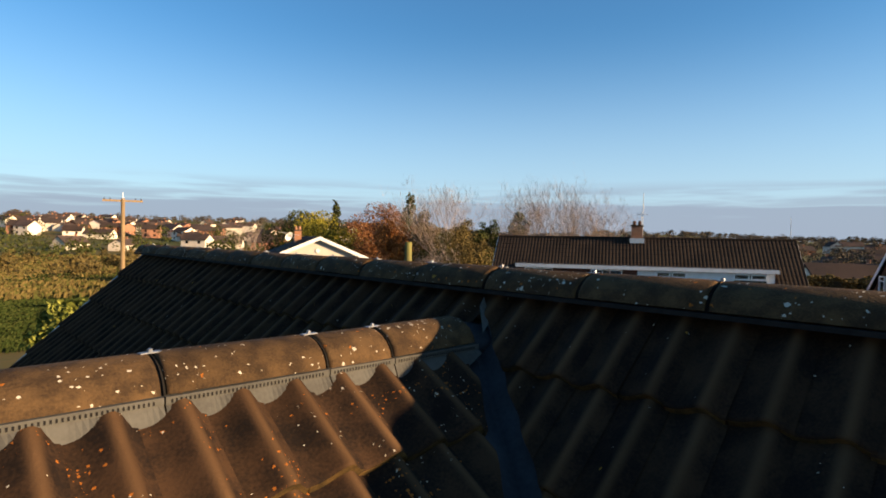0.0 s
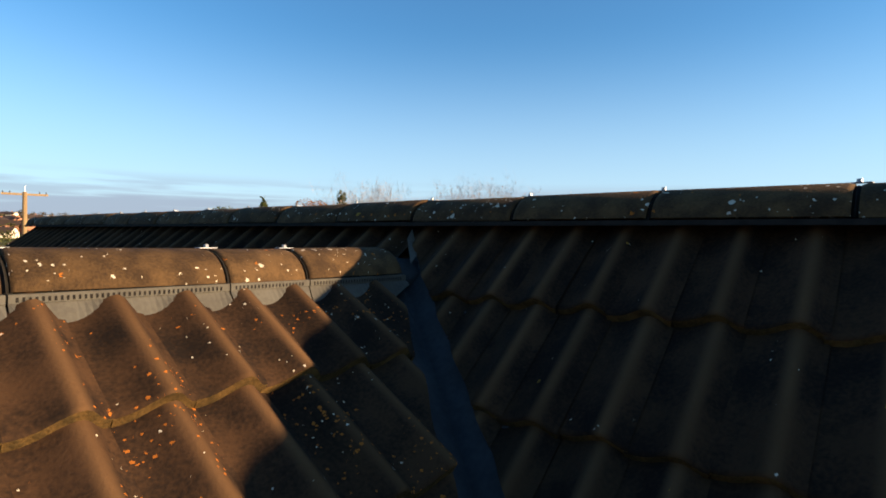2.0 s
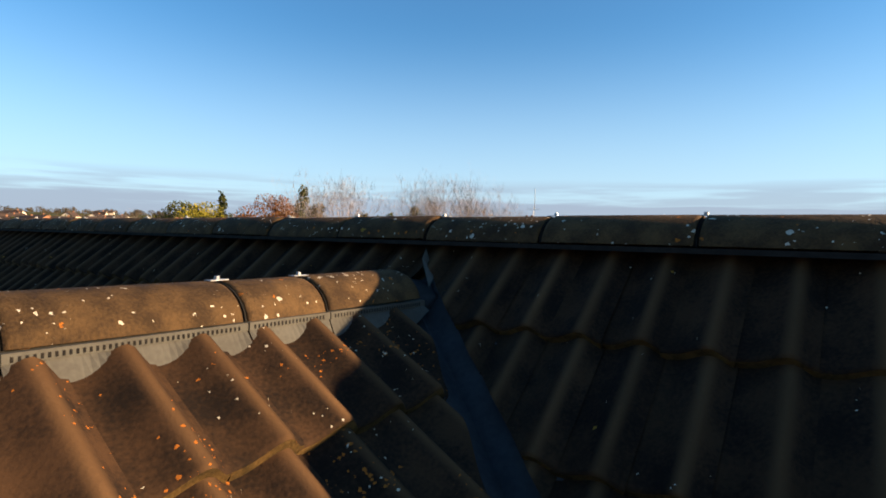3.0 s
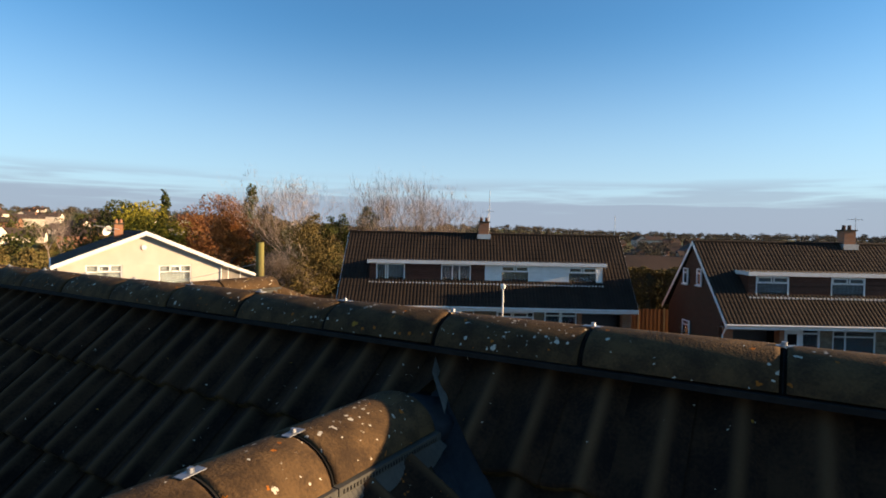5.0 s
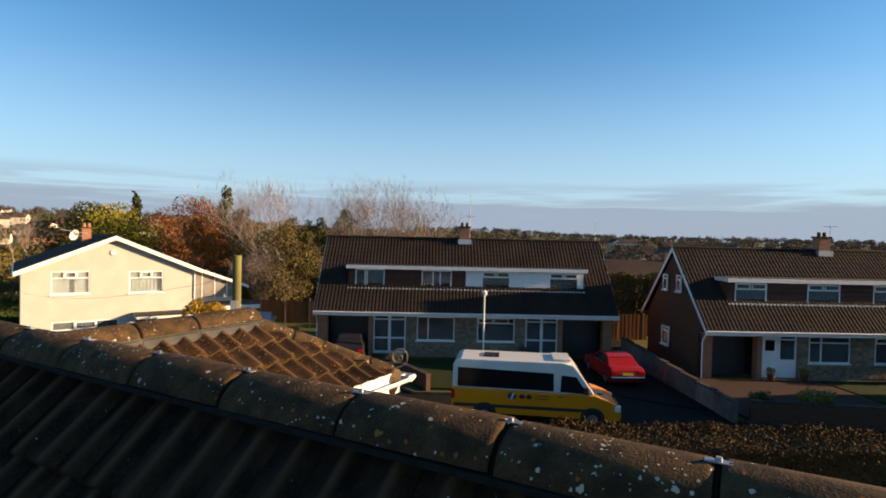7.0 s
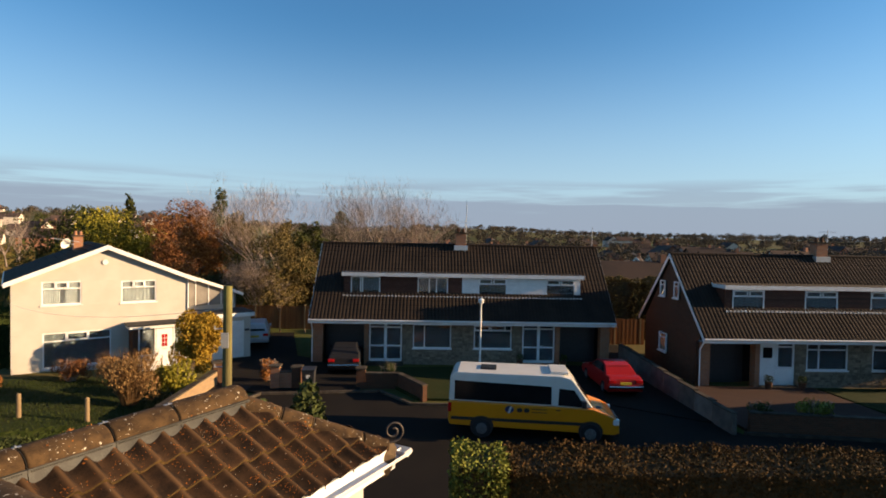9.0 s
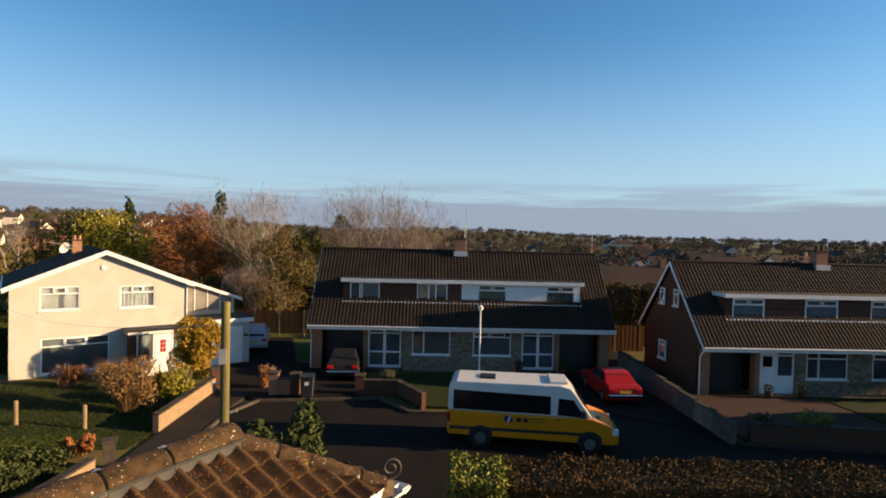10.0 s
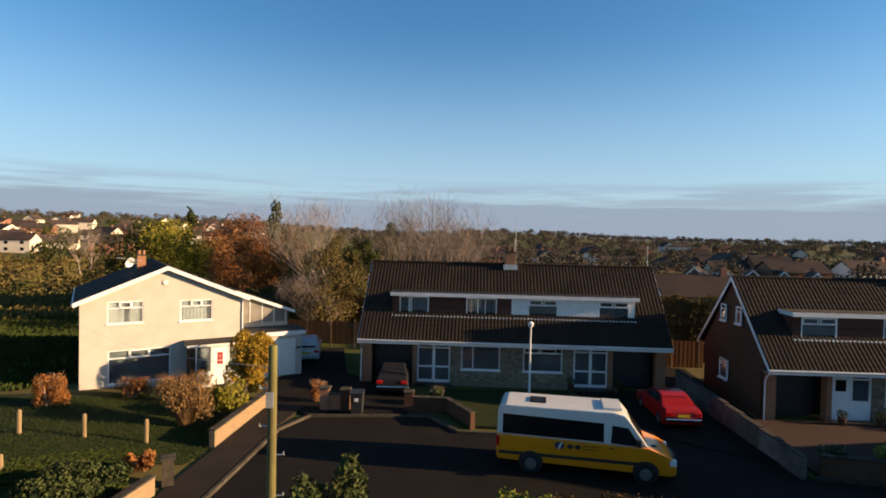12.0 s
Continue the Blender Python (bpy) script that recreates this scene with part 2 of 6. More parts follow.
M_UPVC = material("white_plastic", (0.80, 0.79, 0.76), (0.74, 0.73, 0.70), 3, 0.3, 0.02, 60, vary=0.02)
M_GREYBOARD = material("grey_cladding", (0.255, 0.232, 0.203), (0.180, 0.165, 0.143), 2, 0.7, 0.1, 60, vary=0.05)
M_ROOF = material("brown_roof_tile", (0.030, 0.021, 0.015), (0.018, 0.013, 0.010), 0.8, 0.88, 0.4, 22, vary=0.05, bumpdist=0.02)
M_BRICK = brick_material("brown_brick", (0.10, 0.042, 0.022), (0.07, 0.032, 0.018), (0.085, 0.06, 0.042))
M_REDBRICK = brick_material("orange_brick", (0.36, 0.15, 0.07), (0.28, 0.11, 0.055), (0.25, 0.2, 0.15))
M_BOARD = material("brown_boarding", (0.095, 0.040, 0.024), (0.066, 0.028, 0.018), 4, 0.6, 0.2, 40, stretch=(1, 1, 6))
M_STONE = material("pale_stone", (0.25, 0.20, 0.14), (0.15, 0.12, 0.087), 5, 0.9, 0.5, 40, vary=0.3)
M_GLASS = glass_material("window_glass")
# near-black sheets of this colour stand in for unlit rooms behind glass
M_DARK = material("unlit_room_fill", (0.025, 0.025, 0.028), (0.035, 0.033, 0.032), 2, 0.9, 0)
M_CURTAIN = material("pale_curtain", (0.30, 0.31, 0.30), (0.20, 0.21, 0.21), 5, 0.9, 0.2, 30, stretch=(8, 8, 0.5))
M_NET = material("net_curtain", (0.36, 0.37, 0.34), (0.29, 0.30, 0.28), 5, 0.9, 0.2, 30, stretch=(8, 8, 0.5))
# added sheet that gives the lower panes their grey-green tone
M_PANE_TONE = material("grey_green_pane_tone", (0.085, 0.10, 0.085), (0.06, 0.072, 0.062), 5, 0.9, 0.2, 30, stretch=(8, 8, 0.5))
M_TAN = material("tan_blind", (0.30, 0.23, 0.13), (0.25, 0.19, 0.11), 5, 0.9, 0.1)
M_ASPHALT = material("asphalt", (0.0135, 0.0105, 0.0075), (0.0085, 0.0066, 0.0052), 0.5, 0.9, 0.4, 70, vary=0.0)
M_PAVE = material("pavement_asphalt", (0.032, 0.024, 0.018), (0.022, 0.017, 0.013), 0.8, 0.92, 0.4, 60, vary=0.0)
M_KERB = material("concrete_kerb", (0.076, 0.063, 0.046), (0.040, 0.032, 0.025), 3, 0.9, 0.3, 50)
M_PAVIOUR = brick_material("red_paviour", (0.062, 0.034, 0.024), (0.05, 0.028, 0.021), (0.032, 0.025, 0.021), 0.2)
M_WOOD = material("weathered_timber", (0.255, 0.178, 0.093), (0.170, 0.119, 0.064), 4, 0.85, 0.3, 40, stretch=(1, 1, 0.15))
M_FENCE = material("orange_fence_board", (0.22, 0.095, 0.034), (0.15, 0.066, 0.026), 3, 0.85, 0.3, 30, stretch=(1, 1, 0.15))
M_POLE = material("mossy_pole", (0.156, 0.144, 0.045), (0.102, 0.084, 0.036), 3, 0.9, 0.4, 50, stretch=(1, 1, 0.2))
M_BARK = material("bark", (0.20, 0.15, 0.10), (0.12, 0.09, 0.06), 6, 0.95, 0.3, 40)
M_TWIG = material("bare_twig", (0.34, 0.27, 0.22), (0.24, 0.18, 0.14), 2, 0.95, 0)
M_CANE = material("tan_cane", (0.20, 0.115, 0.045), (0.13, 0.072, 0.030), 3, 0.9, 0)
M_STEEL = material("galvanised_steel", (0.55, 0.55, 0.54), (0.45, 0.45, 0.44), 8, 0.45, 0.05, metal=0.6)
M_IRON = material("rusty_iron", (0.10, 0.085, 0.07), (0.06, 0.05, 0.045), 20, 0.6, 0.2, metal=0.5)
M_RIM = material("dull_rim", (0.16, 0.155, 0.15), (0.09, 0.088, 0.085), 14, 0.5, 0.05, metal=0.3)
M_TYRE = material("tyre_rubber", (0.02, 0.02, 0.02), (0.03, 0.03, 0.03), 10, 0.85, 0.1)
M_BLACK = material("black_plastic", (0.02, 0.02, 0.022), (0.03, 0.03, 0.032), 10, 0.45, 0.05)
M_CARGLASS = material("tinted_glass", (0.010, 0.010, 0.011), (0.014, 0.014, 0.015), 2, 0.14, 0)
M_CARGLASS.node_tree.nodes["Principled BSDF"].inputs["Specular IOR Level"].default_value = 0.14
# darker colour puts the shade into the boundary wall between the drives
M_SHADEWALL = material("shade_toned_wall", (0.145, 0.125, 0.105), (0.095, 0.082, 0.068), 2.5, 0.9, 0.3, 40)


def paint(name, c, rough=0.28, coat=0.4):
    ma = material(name, c, tuple(v * 0.9 for v in c), 1.5, rough, 0.0, vary=0.0)
    ma.node_tree.nodes["Principled BSDF"].inputs["Coat Weight"].default_value = coat
    return ma


def leaf_material(name, a, b, c):
    """Leaf colours picked leaf by leaf."""
    ma = bpy.data.materials.new(name)
    ma.use_nodes = True
    n, l = ma.node_tree.nodes, ma.node_tree.links
    bsdf = n["Principled BSDF"]
    ge, ra = n.new("ShaderNodeNewGeometry"), n.new("ShaderNodeValToRGB")
    l.new(ge.outputs["Random Per Island"], ra.inputs[0])
    ra.color_ramp.elements[0].color, ra.color_ramp.elements[1].color = (*a, 1), (*c, 1)
    ra.color_ramp.elements.new(0.5).color = (*b, 1)
    l.new(ra.outputs[0], bsdf.inputs["Base Color"])
    bsdf.inputs["Roughness"].default_value = 0.85
    bsdf.inputs["Specular IOR Level"].default_value = 0.08
    return ma


L_DARK = leaf_material("dark_evergreen_leaf", (0.026, 0.034, 0.010), (0.046, 0.052, 0.015), (0.08, 0.080, 0.022))
L_YELLOW = leaf_material("golden_conifer_leaf", (0.13, 0.12, 0.016), (0.22, 0.19, 0.022), (0.30, 0.25, 0.03))
L_GOLD = leaf_material("golden_hedge_leaf", (0.20, 0.11, 0.012), (0.32, 0.19, 0.02), (0.28, 0.20, 0.03))
L_BEECH = leaf_material("copper_beech_leaf", (0.11, 0.044, 0.018), (0.17, 0.070, 0.026), (0.22, 0.10, 0.036))
L_RUST = leaf_material("rust_leaf", (0.19, 0.070, 0.020), (0.25, 0.100, 0.028), (0.32, 0.14, 0.042))
L_STRAW = leaf_material("tan_twig_tip", (0.16, 0.085, 0.030), (0.21, 0.12, 0.045), (0.27, 0.165, 0.065))
L_SCRUB = leaf_material("olive_scrub_leaf", (0.06, 0.048, 0.018), (0.10, 0.075, 0.026), (0.16, 0.115, 0.04))
L_TAN = leaf_material("dry_grass_blade", (0.055, 0.062, 0.015), (0.10, 0.078, 0.024), (0.14, 0.10, 0.035))
# pale, narrow leaf tones put distance haze into the far foliage
L_HAZED = leaf_material("hazed_far_foliage", (0.060, 0.052, 0.038), (0.074, 0.062, 0.044), (0.092, 0.076, 0.052))
L_HEDGE = leaf_material("hedge_leaf", (0.038, 0.026, 0.010), (0.064, 0.038, 0.013), (0.098, 0.053, 0.018))
L_LIME = leaf_material("privet_leaf", (0.07, 0.085, 0.015), (0.13, 0.14, 0.025), (0.22, 0.22, 0.045))
L_GREEN = leaf_material("shrub_leaf", (0.028, 0.036, 0.012), (0.045, 0.056, 0.018), (0.075, 0.085, 0.027))
L_GRASS = leaf_material("grass_blade", (0.018, 0.028, 0.006), (0.027, 0.039, 0.008), (0.044, 0.052, 0.013))

# ---------- ground ----------
def ground_z(x, y):
    r = math.hypot(x, y)
    left = max(0.0, min(1.0, (-x - 4.5) / 7.0)) * max(0.0, min(1.0, (y - 14.0) / 8.0)) * max(0.0, min(1.0, (75 - r) / 25))
    az = math.degrees(math.atan2(x, y))
    far = max(0.0, min(1.0, (r - 230) / 500))
    town = max(0.0, min(1.0, (-az + 6) / 18)) * max(0.0, min(1.0, (az + 75) / 25))
    hill = math.exp(-((az - 18) / 9) ** 2) * max(0.0, min(1.0, (r - 420) / 400)) * 9
    return 0.55 * left + far * (15 * town + 7.5) + hill - 2.0 * max(0.0, min(1.0, (r - 80) / 60)) * (1 - far)


RINGS = [0, 3, 6, 9, 12, 15, 18, 21, 24, 27, 30, 33, 36, 40, 45, 50, 60, 70, 85, 105, 130, 160, 200, 240, 290, 350, 420, 500, 600, 730, 900, 1200, 1700, 2600, 4000]


def land_z(x, y):
    """Height of the laid ground sheet, straight between its rings."""
    r = math.hypot(x, y)
    k = max(i for i, q in enumerate(RINGS[:-1]) if q <= r)
    a, b = RINGS[k], RINGS[k + 1]
    c, d = x / max(r, 1e-6), y / max(r, 1e-6)
    return ground_z(c * a, d * a) + (ground_z(c * b, d * b) - ground_z(c * a, d * a)) * (r - a) / (b - a)


def ground_sheet():
    rings = RINGS
    g, n = Geo(), 120
    verts, faces = [(0, 0, 0)], []
    for r in rings[1:]:
        for i in range(n):
            a = 6.283185 * i / n
            x, y = r * math.sin(a), r * math.cos(a)
            verts.append((x, y, ground_z(x, y)))
    for i in range(n):
        faces.append((0, 1 + i, 1 + (i + 1) % n))
    for k in range(len(rings) - 2):
        for i in range(n):
            a, b = 1 + k * n + i, 1 + k * n + (i + 1) % n
            faces.append((a, a + n, b + n, b))
    g.add(verts, faces)
    return g


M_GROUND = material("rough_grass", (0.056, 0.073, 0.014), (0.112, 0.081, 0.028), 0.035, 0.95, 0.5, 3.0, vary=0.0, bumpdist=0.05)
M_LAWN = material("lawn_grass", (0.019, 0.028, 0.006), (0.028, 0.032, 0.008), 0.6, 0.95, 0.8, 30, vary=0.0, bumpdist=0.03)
M_SOIL = material("garden_soil", (0.075, 0.055, 0.030), (0.045, 0.04, 0.02), 1.5, 0.95, 0.8, 25, vary=0.0, bumpdist=0.04)
solid("ground", ground_sheet(), M_GROUND, "rough winter grass and scrub reaching the horizon", "ground", kind="structure", smooth=True)


def sheet(name, poly, z, material_, label, category, thick=0.3, kind="structure"):
    """A level slab whose outline is a polygon in plan."""
    g = Geo()
    g.prism(poly, z - thick, z, axis="z")
    return solid(name, g, material_, label, category, kind=kind)


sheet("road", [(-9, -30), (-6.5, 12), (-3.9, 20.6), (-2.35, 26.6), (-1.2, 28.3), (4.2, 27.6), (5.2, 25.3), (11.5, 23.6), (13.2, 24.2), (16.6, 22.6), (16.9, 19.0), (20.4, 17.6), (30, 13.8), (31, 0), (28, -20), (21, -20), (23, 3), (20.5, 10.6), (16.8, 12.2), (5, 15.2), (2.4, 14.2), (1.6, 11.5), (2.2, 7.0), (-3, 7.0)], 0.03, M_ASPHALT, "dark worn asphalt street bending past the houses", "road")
sheet("pavement", [(-9.2, 6), (-6.6, 12), (-5.5, 21.2), (-4.6, 24.7), (-3.2, 30.4), (-1.6, 29.6), (-2.6, 26.7), (-4.1, 20.7), (-7, 10)], 0.13, M_PAVE, "brown asphalt footpath beside the garden wall", "pavement")
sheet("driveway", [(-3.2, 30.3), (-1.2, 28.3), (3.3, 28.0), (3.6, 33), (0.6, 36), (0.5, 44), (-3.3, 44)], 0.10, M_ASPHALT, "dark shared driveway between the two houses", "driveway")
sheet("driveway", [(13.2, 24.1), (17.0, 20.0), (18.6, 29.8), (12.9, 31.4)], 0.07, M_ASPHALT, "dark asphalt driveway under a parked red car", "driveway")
sheet("driveway", [(17.3, 19.4), (24.4, 16.6), (25.6, 23.6), (19.0, 25.4)], 0.10, M_PAVIOUR, "reddish brick-paved driveway before a garage", "driveway")
sheet("driveway", [(17.9, 22.6), (19.8, 25.4), (22.6, 35.2), (19.6, 37.0), (18.8, 30.0)], 0.06, M_ASPHALT, "dark narrow passage between the two houses", "driveway")
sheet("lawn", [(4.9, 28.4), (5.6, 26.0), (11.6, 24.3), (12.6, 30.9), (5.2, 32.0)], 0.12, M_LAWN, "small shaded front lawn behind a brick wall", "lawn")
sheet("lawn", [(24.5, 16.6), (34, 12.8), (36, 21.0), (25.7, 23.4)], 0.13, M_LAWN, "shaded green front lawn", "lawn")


def kerb(points, z):
    g = Geo()
    for a, b in zip(points, points[1:]):
        a, b = Vector((*a, 0)), Vector((*b, 0))
        d = (b - a).normalized()
        m = Matrix.Translation(a) @ d.to_track_quat("X", "Z").to_matrix().to_4x4()
        n = max(1, round((b - a).length / 0.9))
        for i in range(n):
            s = (b - a).length / n
            g.box(i * s + 0.006, (i + 1) * s - 0.006, -0.065, 0.065, z - 0.2, z, m)
    return g


solid("kerb", kerb([(-7, 9.9), (-4.0, 20.6), (-2.45, 26.6), (-1.2, 28.3)], 0.15), M_KERB, "pale worn concrete kerb along the footpath", "kerb", kind="structure")
solid("kerb", kerb([(-1.2, 28.3), (4.2, 27.6), (5.2, 25.3), (11.5, 23.6), (13.2, 24.1)], 0.14), M_KERB, "shaded concrete kerb before the front gardens", "kerb", kind="structure")
solid("kerb", kerb([(16.9, 19.0), (20.4, 17.6), (30, 13.8)], 0.14), M_KERB, "concrete kerb along the far side of the street", "kerb", kind="structure")

M_MOSS = material("mossy_tile_edge", (0.095, 0.056, 0.018), (0.036, 0.024, 0.009), 30, 0.95, 0.8, 160, bumpdist=0.006)

# ---------- the roof that the camera rises from ----------
OWN = pose(0.266, 2.588, 0, 0, 0, -44.5)
PITCH = radians(35)
P_MAIN, P_CROSS = radians(43), radians(32.4)
T, TM, TC = math.tan(PITCH), math.tan(P_MAIN), math.tan(P_CROSS)
ROLL, COVER, GAUGE, LONG = 0.15, 0.15, 0.345, 0.42


def wave(s):
    """Height of the tile's surface across one roll: a slow rise to the crest and a quick fall."""
    s %= 1.0
    if s < 0.70:
        return 0.037 * (0.5 - 0.5 * math.cos(math.pi * s / 0.70)) ** 1.7
    return 0.037 * (0.5 + 0.5 * math.cos(math.pi * (s - 0.70) / 0.30))


def tile_geo(LONG):
    """One tile, LONG metres from head to foot."""
    g, n = Geo(), 14
    verts, faces = [], []
    rows = ((0.0, 0.0), (LONG - 0.010, 0.032), (LONG, 0.027))
    for y, z in rows:
        for i in range(n + 1):
            verts.append(((COVER + 0.010) * i / n, -y, z + wave(min(i / n, 0.9999)) + (0.003 if i == n else 0)))
    for i in range(n + 1):
        verts.append((COVER * i / n, -LONG, wave(min(i / n, 0.9999)) - 0.006))
    for r in range(3):
        for i in range(n):
            a = r * (n + 1) + i
            faces.append((a, a + n + 1, a + n + 2, a + 1))
    k = len(verts)
    for y, z in ((0.0, 0.0), (LONG, 0.022)):
        verts += [(COVER + 0.010, -y, z + 0.003), (COVER + 0.010, -y, z - 0.022)]
    faces.append((k, k + 2, k + 3, k + 1))
    return g.add(verts, faces)


def tile_mesh(material_, long):
    me = tile_geo(long).mesh("tile", material_, smooth=False)
    flags = [abs(p.normal.z) > 0.45 for p in me.polygons]
    me.materials.append(M_MOSS)
    for p in me.polygons[28:42]:
        p.material_index = 1
    me.polygons.foreach_set("use_smooth", flags)
    return me


def lay_tiles(parent, m, x0, x1, courses, first, material_, cut=(), gauge=GAUGE, long=LONG):
    """Tiles on a slope. m: slope frame with x along the ridge and y up the slope. cut: planes (point, outward normal) in that frame."""
    base = tile_mesh(material_, long)
    made = []
    n = math.ceil((x1 - x0) / COVER)
    for c in range(courses):
        for i in range(n):
            x, y = x0 + i * COVER, -first - c * gauge + long
            pts = [Vector((x + a, y - b, 0)) for a in (0, COVER) for b in (0, long)]
            out = clip = False
            for p, d in cut:
                side = [(q - Vector(p)).dot(Vector(d)) for q in pts]
                out |= min(side) > 0
                clip |= max(side) > 0 > min(side)
            if out:
                continue
            me = base
            if clip:
                bm = bmesh.new()
                bm.from_mesh(base)
                for p, d in cut:
                    bmesh.ops.bisect_plane(bm, geom=bm.verts[:] + bm.edges[:] + bm.faces[:], plane_co=Vector(p) - Vector((x, y, 0)), plane_no=Vector(d), clear_outer=True)
                me = bpy.data.meshes.new("tile")
                bm.to_mesh(me)
                bm.free()
                if not me.polygons:
                    continue
                me.materials.append(material_)
                me.materials.append(M_MOSS)
            ob = part("tile", me, material_, parent)
            ob.matrix_basis = m @ pose(x + rnd.uniform(-0.002, 0.002), y + rnd.uniform(-0.004, 0.004), rnd.uniform(0, 0.003), rnd.uniform(-0.25, 0.25), rnd.uniform(-0.2, 0.2), rnd.uniform(-0.2, 0.2))
            made.append(ob)
    return made


def ridge_geo(length, r=0.122, flat=0.8):
    g, n = Geo(), 14
    verts, faces = [], []
    for x in (0.0, 0.012, length - 0.012, length):
        for rr in (r, r - 0.018):
            shrink = 0.004 if x in (0.0, length) else 0.0
            for i in range(n + 1):
                a = radians(8 + 164 * i / n)
                verts.append((x, -(rr - shrink) * math.cos(a), (rr - shrink) * flat * math.sin(a)))
    m = n + 1
    for k in range(3):
        for i in range(n):
            a = k * 2 * m + i
            faces.append((a, a + 1, a + 1 + 2 * m, a + 2 * m))
            b = a + m
            faces.append((b, b + 2 * m, b + 1 + 2 * m, b + 1))
    for k in (0, 3):
        for i in range(n):
            a = k * 2 * m + i
            faces.append((a, a + m, a + m + 1, a + 1))
    return g.add(verts, faces)


def comb_geo(length, roll_at, side, low_at=-0.068):
    """The grey strip under a ridge: a slotted top rail and an apron cut to the tiles' waves."""
    g, n = Geo(), max(8, int(length / ROLL * 12))
    g.box(0, length, side * 0.106, side * 0.131, -0.006, 0.012)
    verts, faces = [], []
    for i in range(n + 1):
        x = length * i / n
        low = wave((x - roll_at) / ROLL)
        verts += [(x, side * 0.124, -0.002), (x, side * 0.150, low_at + low), (x, side * 0.140, low_at - 0.003 + low)]
    for i in range(n):
        a = 3 * i
        faces += [(a, a + 3, a + 4, a + 1), (a + 1, a + 4, a + 5, a + 2)]
    return g.add(verts, faces)


def slot_geo(length, side):
    g = Geo()
    x = 0.012
    while x < length - 0.02:
        g.box(x, x + 0.004, side * 0.1312, side * 0.1322, -0.003, 0.006)
        x += 0.0105
    return g


def lay_ridge(parent, m, joints, material_, combs=(), clips=True, roll_at=0.0, low_at=-0.068, r=0.122):
    """Ridge tiles end to end between the joints, along x of m, with dark unions and bright clips at the joints."""
    for a, b in zip(joints, joints[1:]):
        part("ridge_tile", ridge_geo(b - a - 0.014, r), material_, parent, m=m @ pose(a + 0.007, 0, rnd.uniform(-0.003, 0.003), 0, rnd.uniform(-0.4, 0.4), rnd.uniform(-0.5, 0.5)), smooth=True)
        for side in combs:
            part("vent_strip", comb_geo(b - a - 0.004, roll_at - a, side, low_at), M_PLASTIC, parent, "grey plastic vented strip", m=m @ pose(a, 0, 0))
            part("vent_slots", slot_geo(b - a - 0.004, side), M_SLOT, parent, m=m @ pose(a, 0, 0))
    for a in joints[1:-1]:
        part("union", ridge_geo(0.022, r - 0.006), M_SLOT if clips else M_MORTAR, parent, "black joint seal" if clips else "mortar joint", m=m @ pose(a - 0.011, 0, 0), smooth=True)
        if clips:
            g = Geo()
            g.box(-0.026, 0.026, -0.011, 0.011, 0.0975, 0.0995)
            g.tube((0, 0, 0.099), (0, 0, 0.108), 0.007, 0.006, 8)
            part("clip", g, M_ZINC, parent, "bright zinc clip and screw", m=m @ pose(a, 0, 0, 0, 0, rnd.uniform(-8, 8)))


house = thing("bungalow_roof", OWN, "brown concrete tiled roof with orange and white lichen", "roof")
RZ = 6.463          # height of the main ridge's axis
CZ = 6.278          # height of the cross ridge's axis
S_MAIN, S_CROSS = RZ + 0.004, CZ + 0.030


def slope_frame(origin, along, down, pitch=PITCH):
    """x along the ridge, y up the slope, z out of the roof."""
    x, d = Vector(along).normalized(), Vector(down).normalized()
    y = -(d * math.cos(pitch) + Vector((0, 0, -math.sin(pitch))))
    z = x.cross(y)
    m = Matrix((x, y, z)).transposed().to_4x4()
    m.translation = Vector(origin)
    return m


F_MAIN = slope_frame((0, -0.0, S_MAIN), (1, 0, 0), (0, -1, 0), P_MAIN)
F_FAR = slope_frame((0, 0.0, S_MAIN), (-1, 0, 0), (0, 1, 0), P_MAIN)
F_CROSS = slope_frame((0, 0, S_CROSS), (0, 1, 0), (1, 0, 0), P_CROSS)

# the decks under the tiles
deck = Geo()
L_, R_, EAVE = -5.08, 5.2, 4.1
for sgn in (-1, 1):
    deck.prism([(0, S_MAIN - 0.03), (sgn * EAVE, S_MAIN - 0.03 - EAVE * TM), (sgn * EAVE, S_MAIN - 0.10 - EAVE * TM), (0, S_MAIN - 0.10)], L_ + 0.05, R_, axis="x")
part("deck", deck, M_MORTAR, house)
deck = Geo()
for sgn in (-1, 1):
    deck.prism([(0, S_CROSS - 0.03), (sgn * 3.2, S_CROSS - 0.03 - 3.2 * TC), (sgn * 3.2, S_CROSS - 0.1 - 3.2 * TC), (0, S_CROSS - 0.10)], -6.0, -0.18, axis="y")
part("deck", deck, M_MORTAR, house)

# walls under the roofs
g = Geo()
g.box(L_ + 0.25, R_ - 0.3, -EAVE + 0.5, EAVE - 0.5, -0.3, S_MAIN - 0.14 - (EAVE - 0.5) * TM)
g.prism([(-EAVE + 0.5, 2.0), (EAVE - 0.5, 2.0), (EAVE - 0.5, S_MAIN - 0.14 - (EAVE - 0.5) * TM), (0, S_MAIN - 0.14), (-EAVE + 0.5, S_MAIN - 0.14 - (EAVE - 0.5) * TM)], L_ + 0.25, L_ + 0.5, axis="x")
g.box(-2.7, 2.7, -5.8, -EAVE + 0.5, -0.3, S_CROSS - 0.15 - 2.7 * TC)
part("wall", g, M_RENDER, house, "cream rendered wall")

# valley line: where both slopes meet
VO = (S_MAIN - S_CROSS) / TM
c_main, c_cross, KV = math.cos(P_MAIN), math.cos(P_CROSS), TM / TC


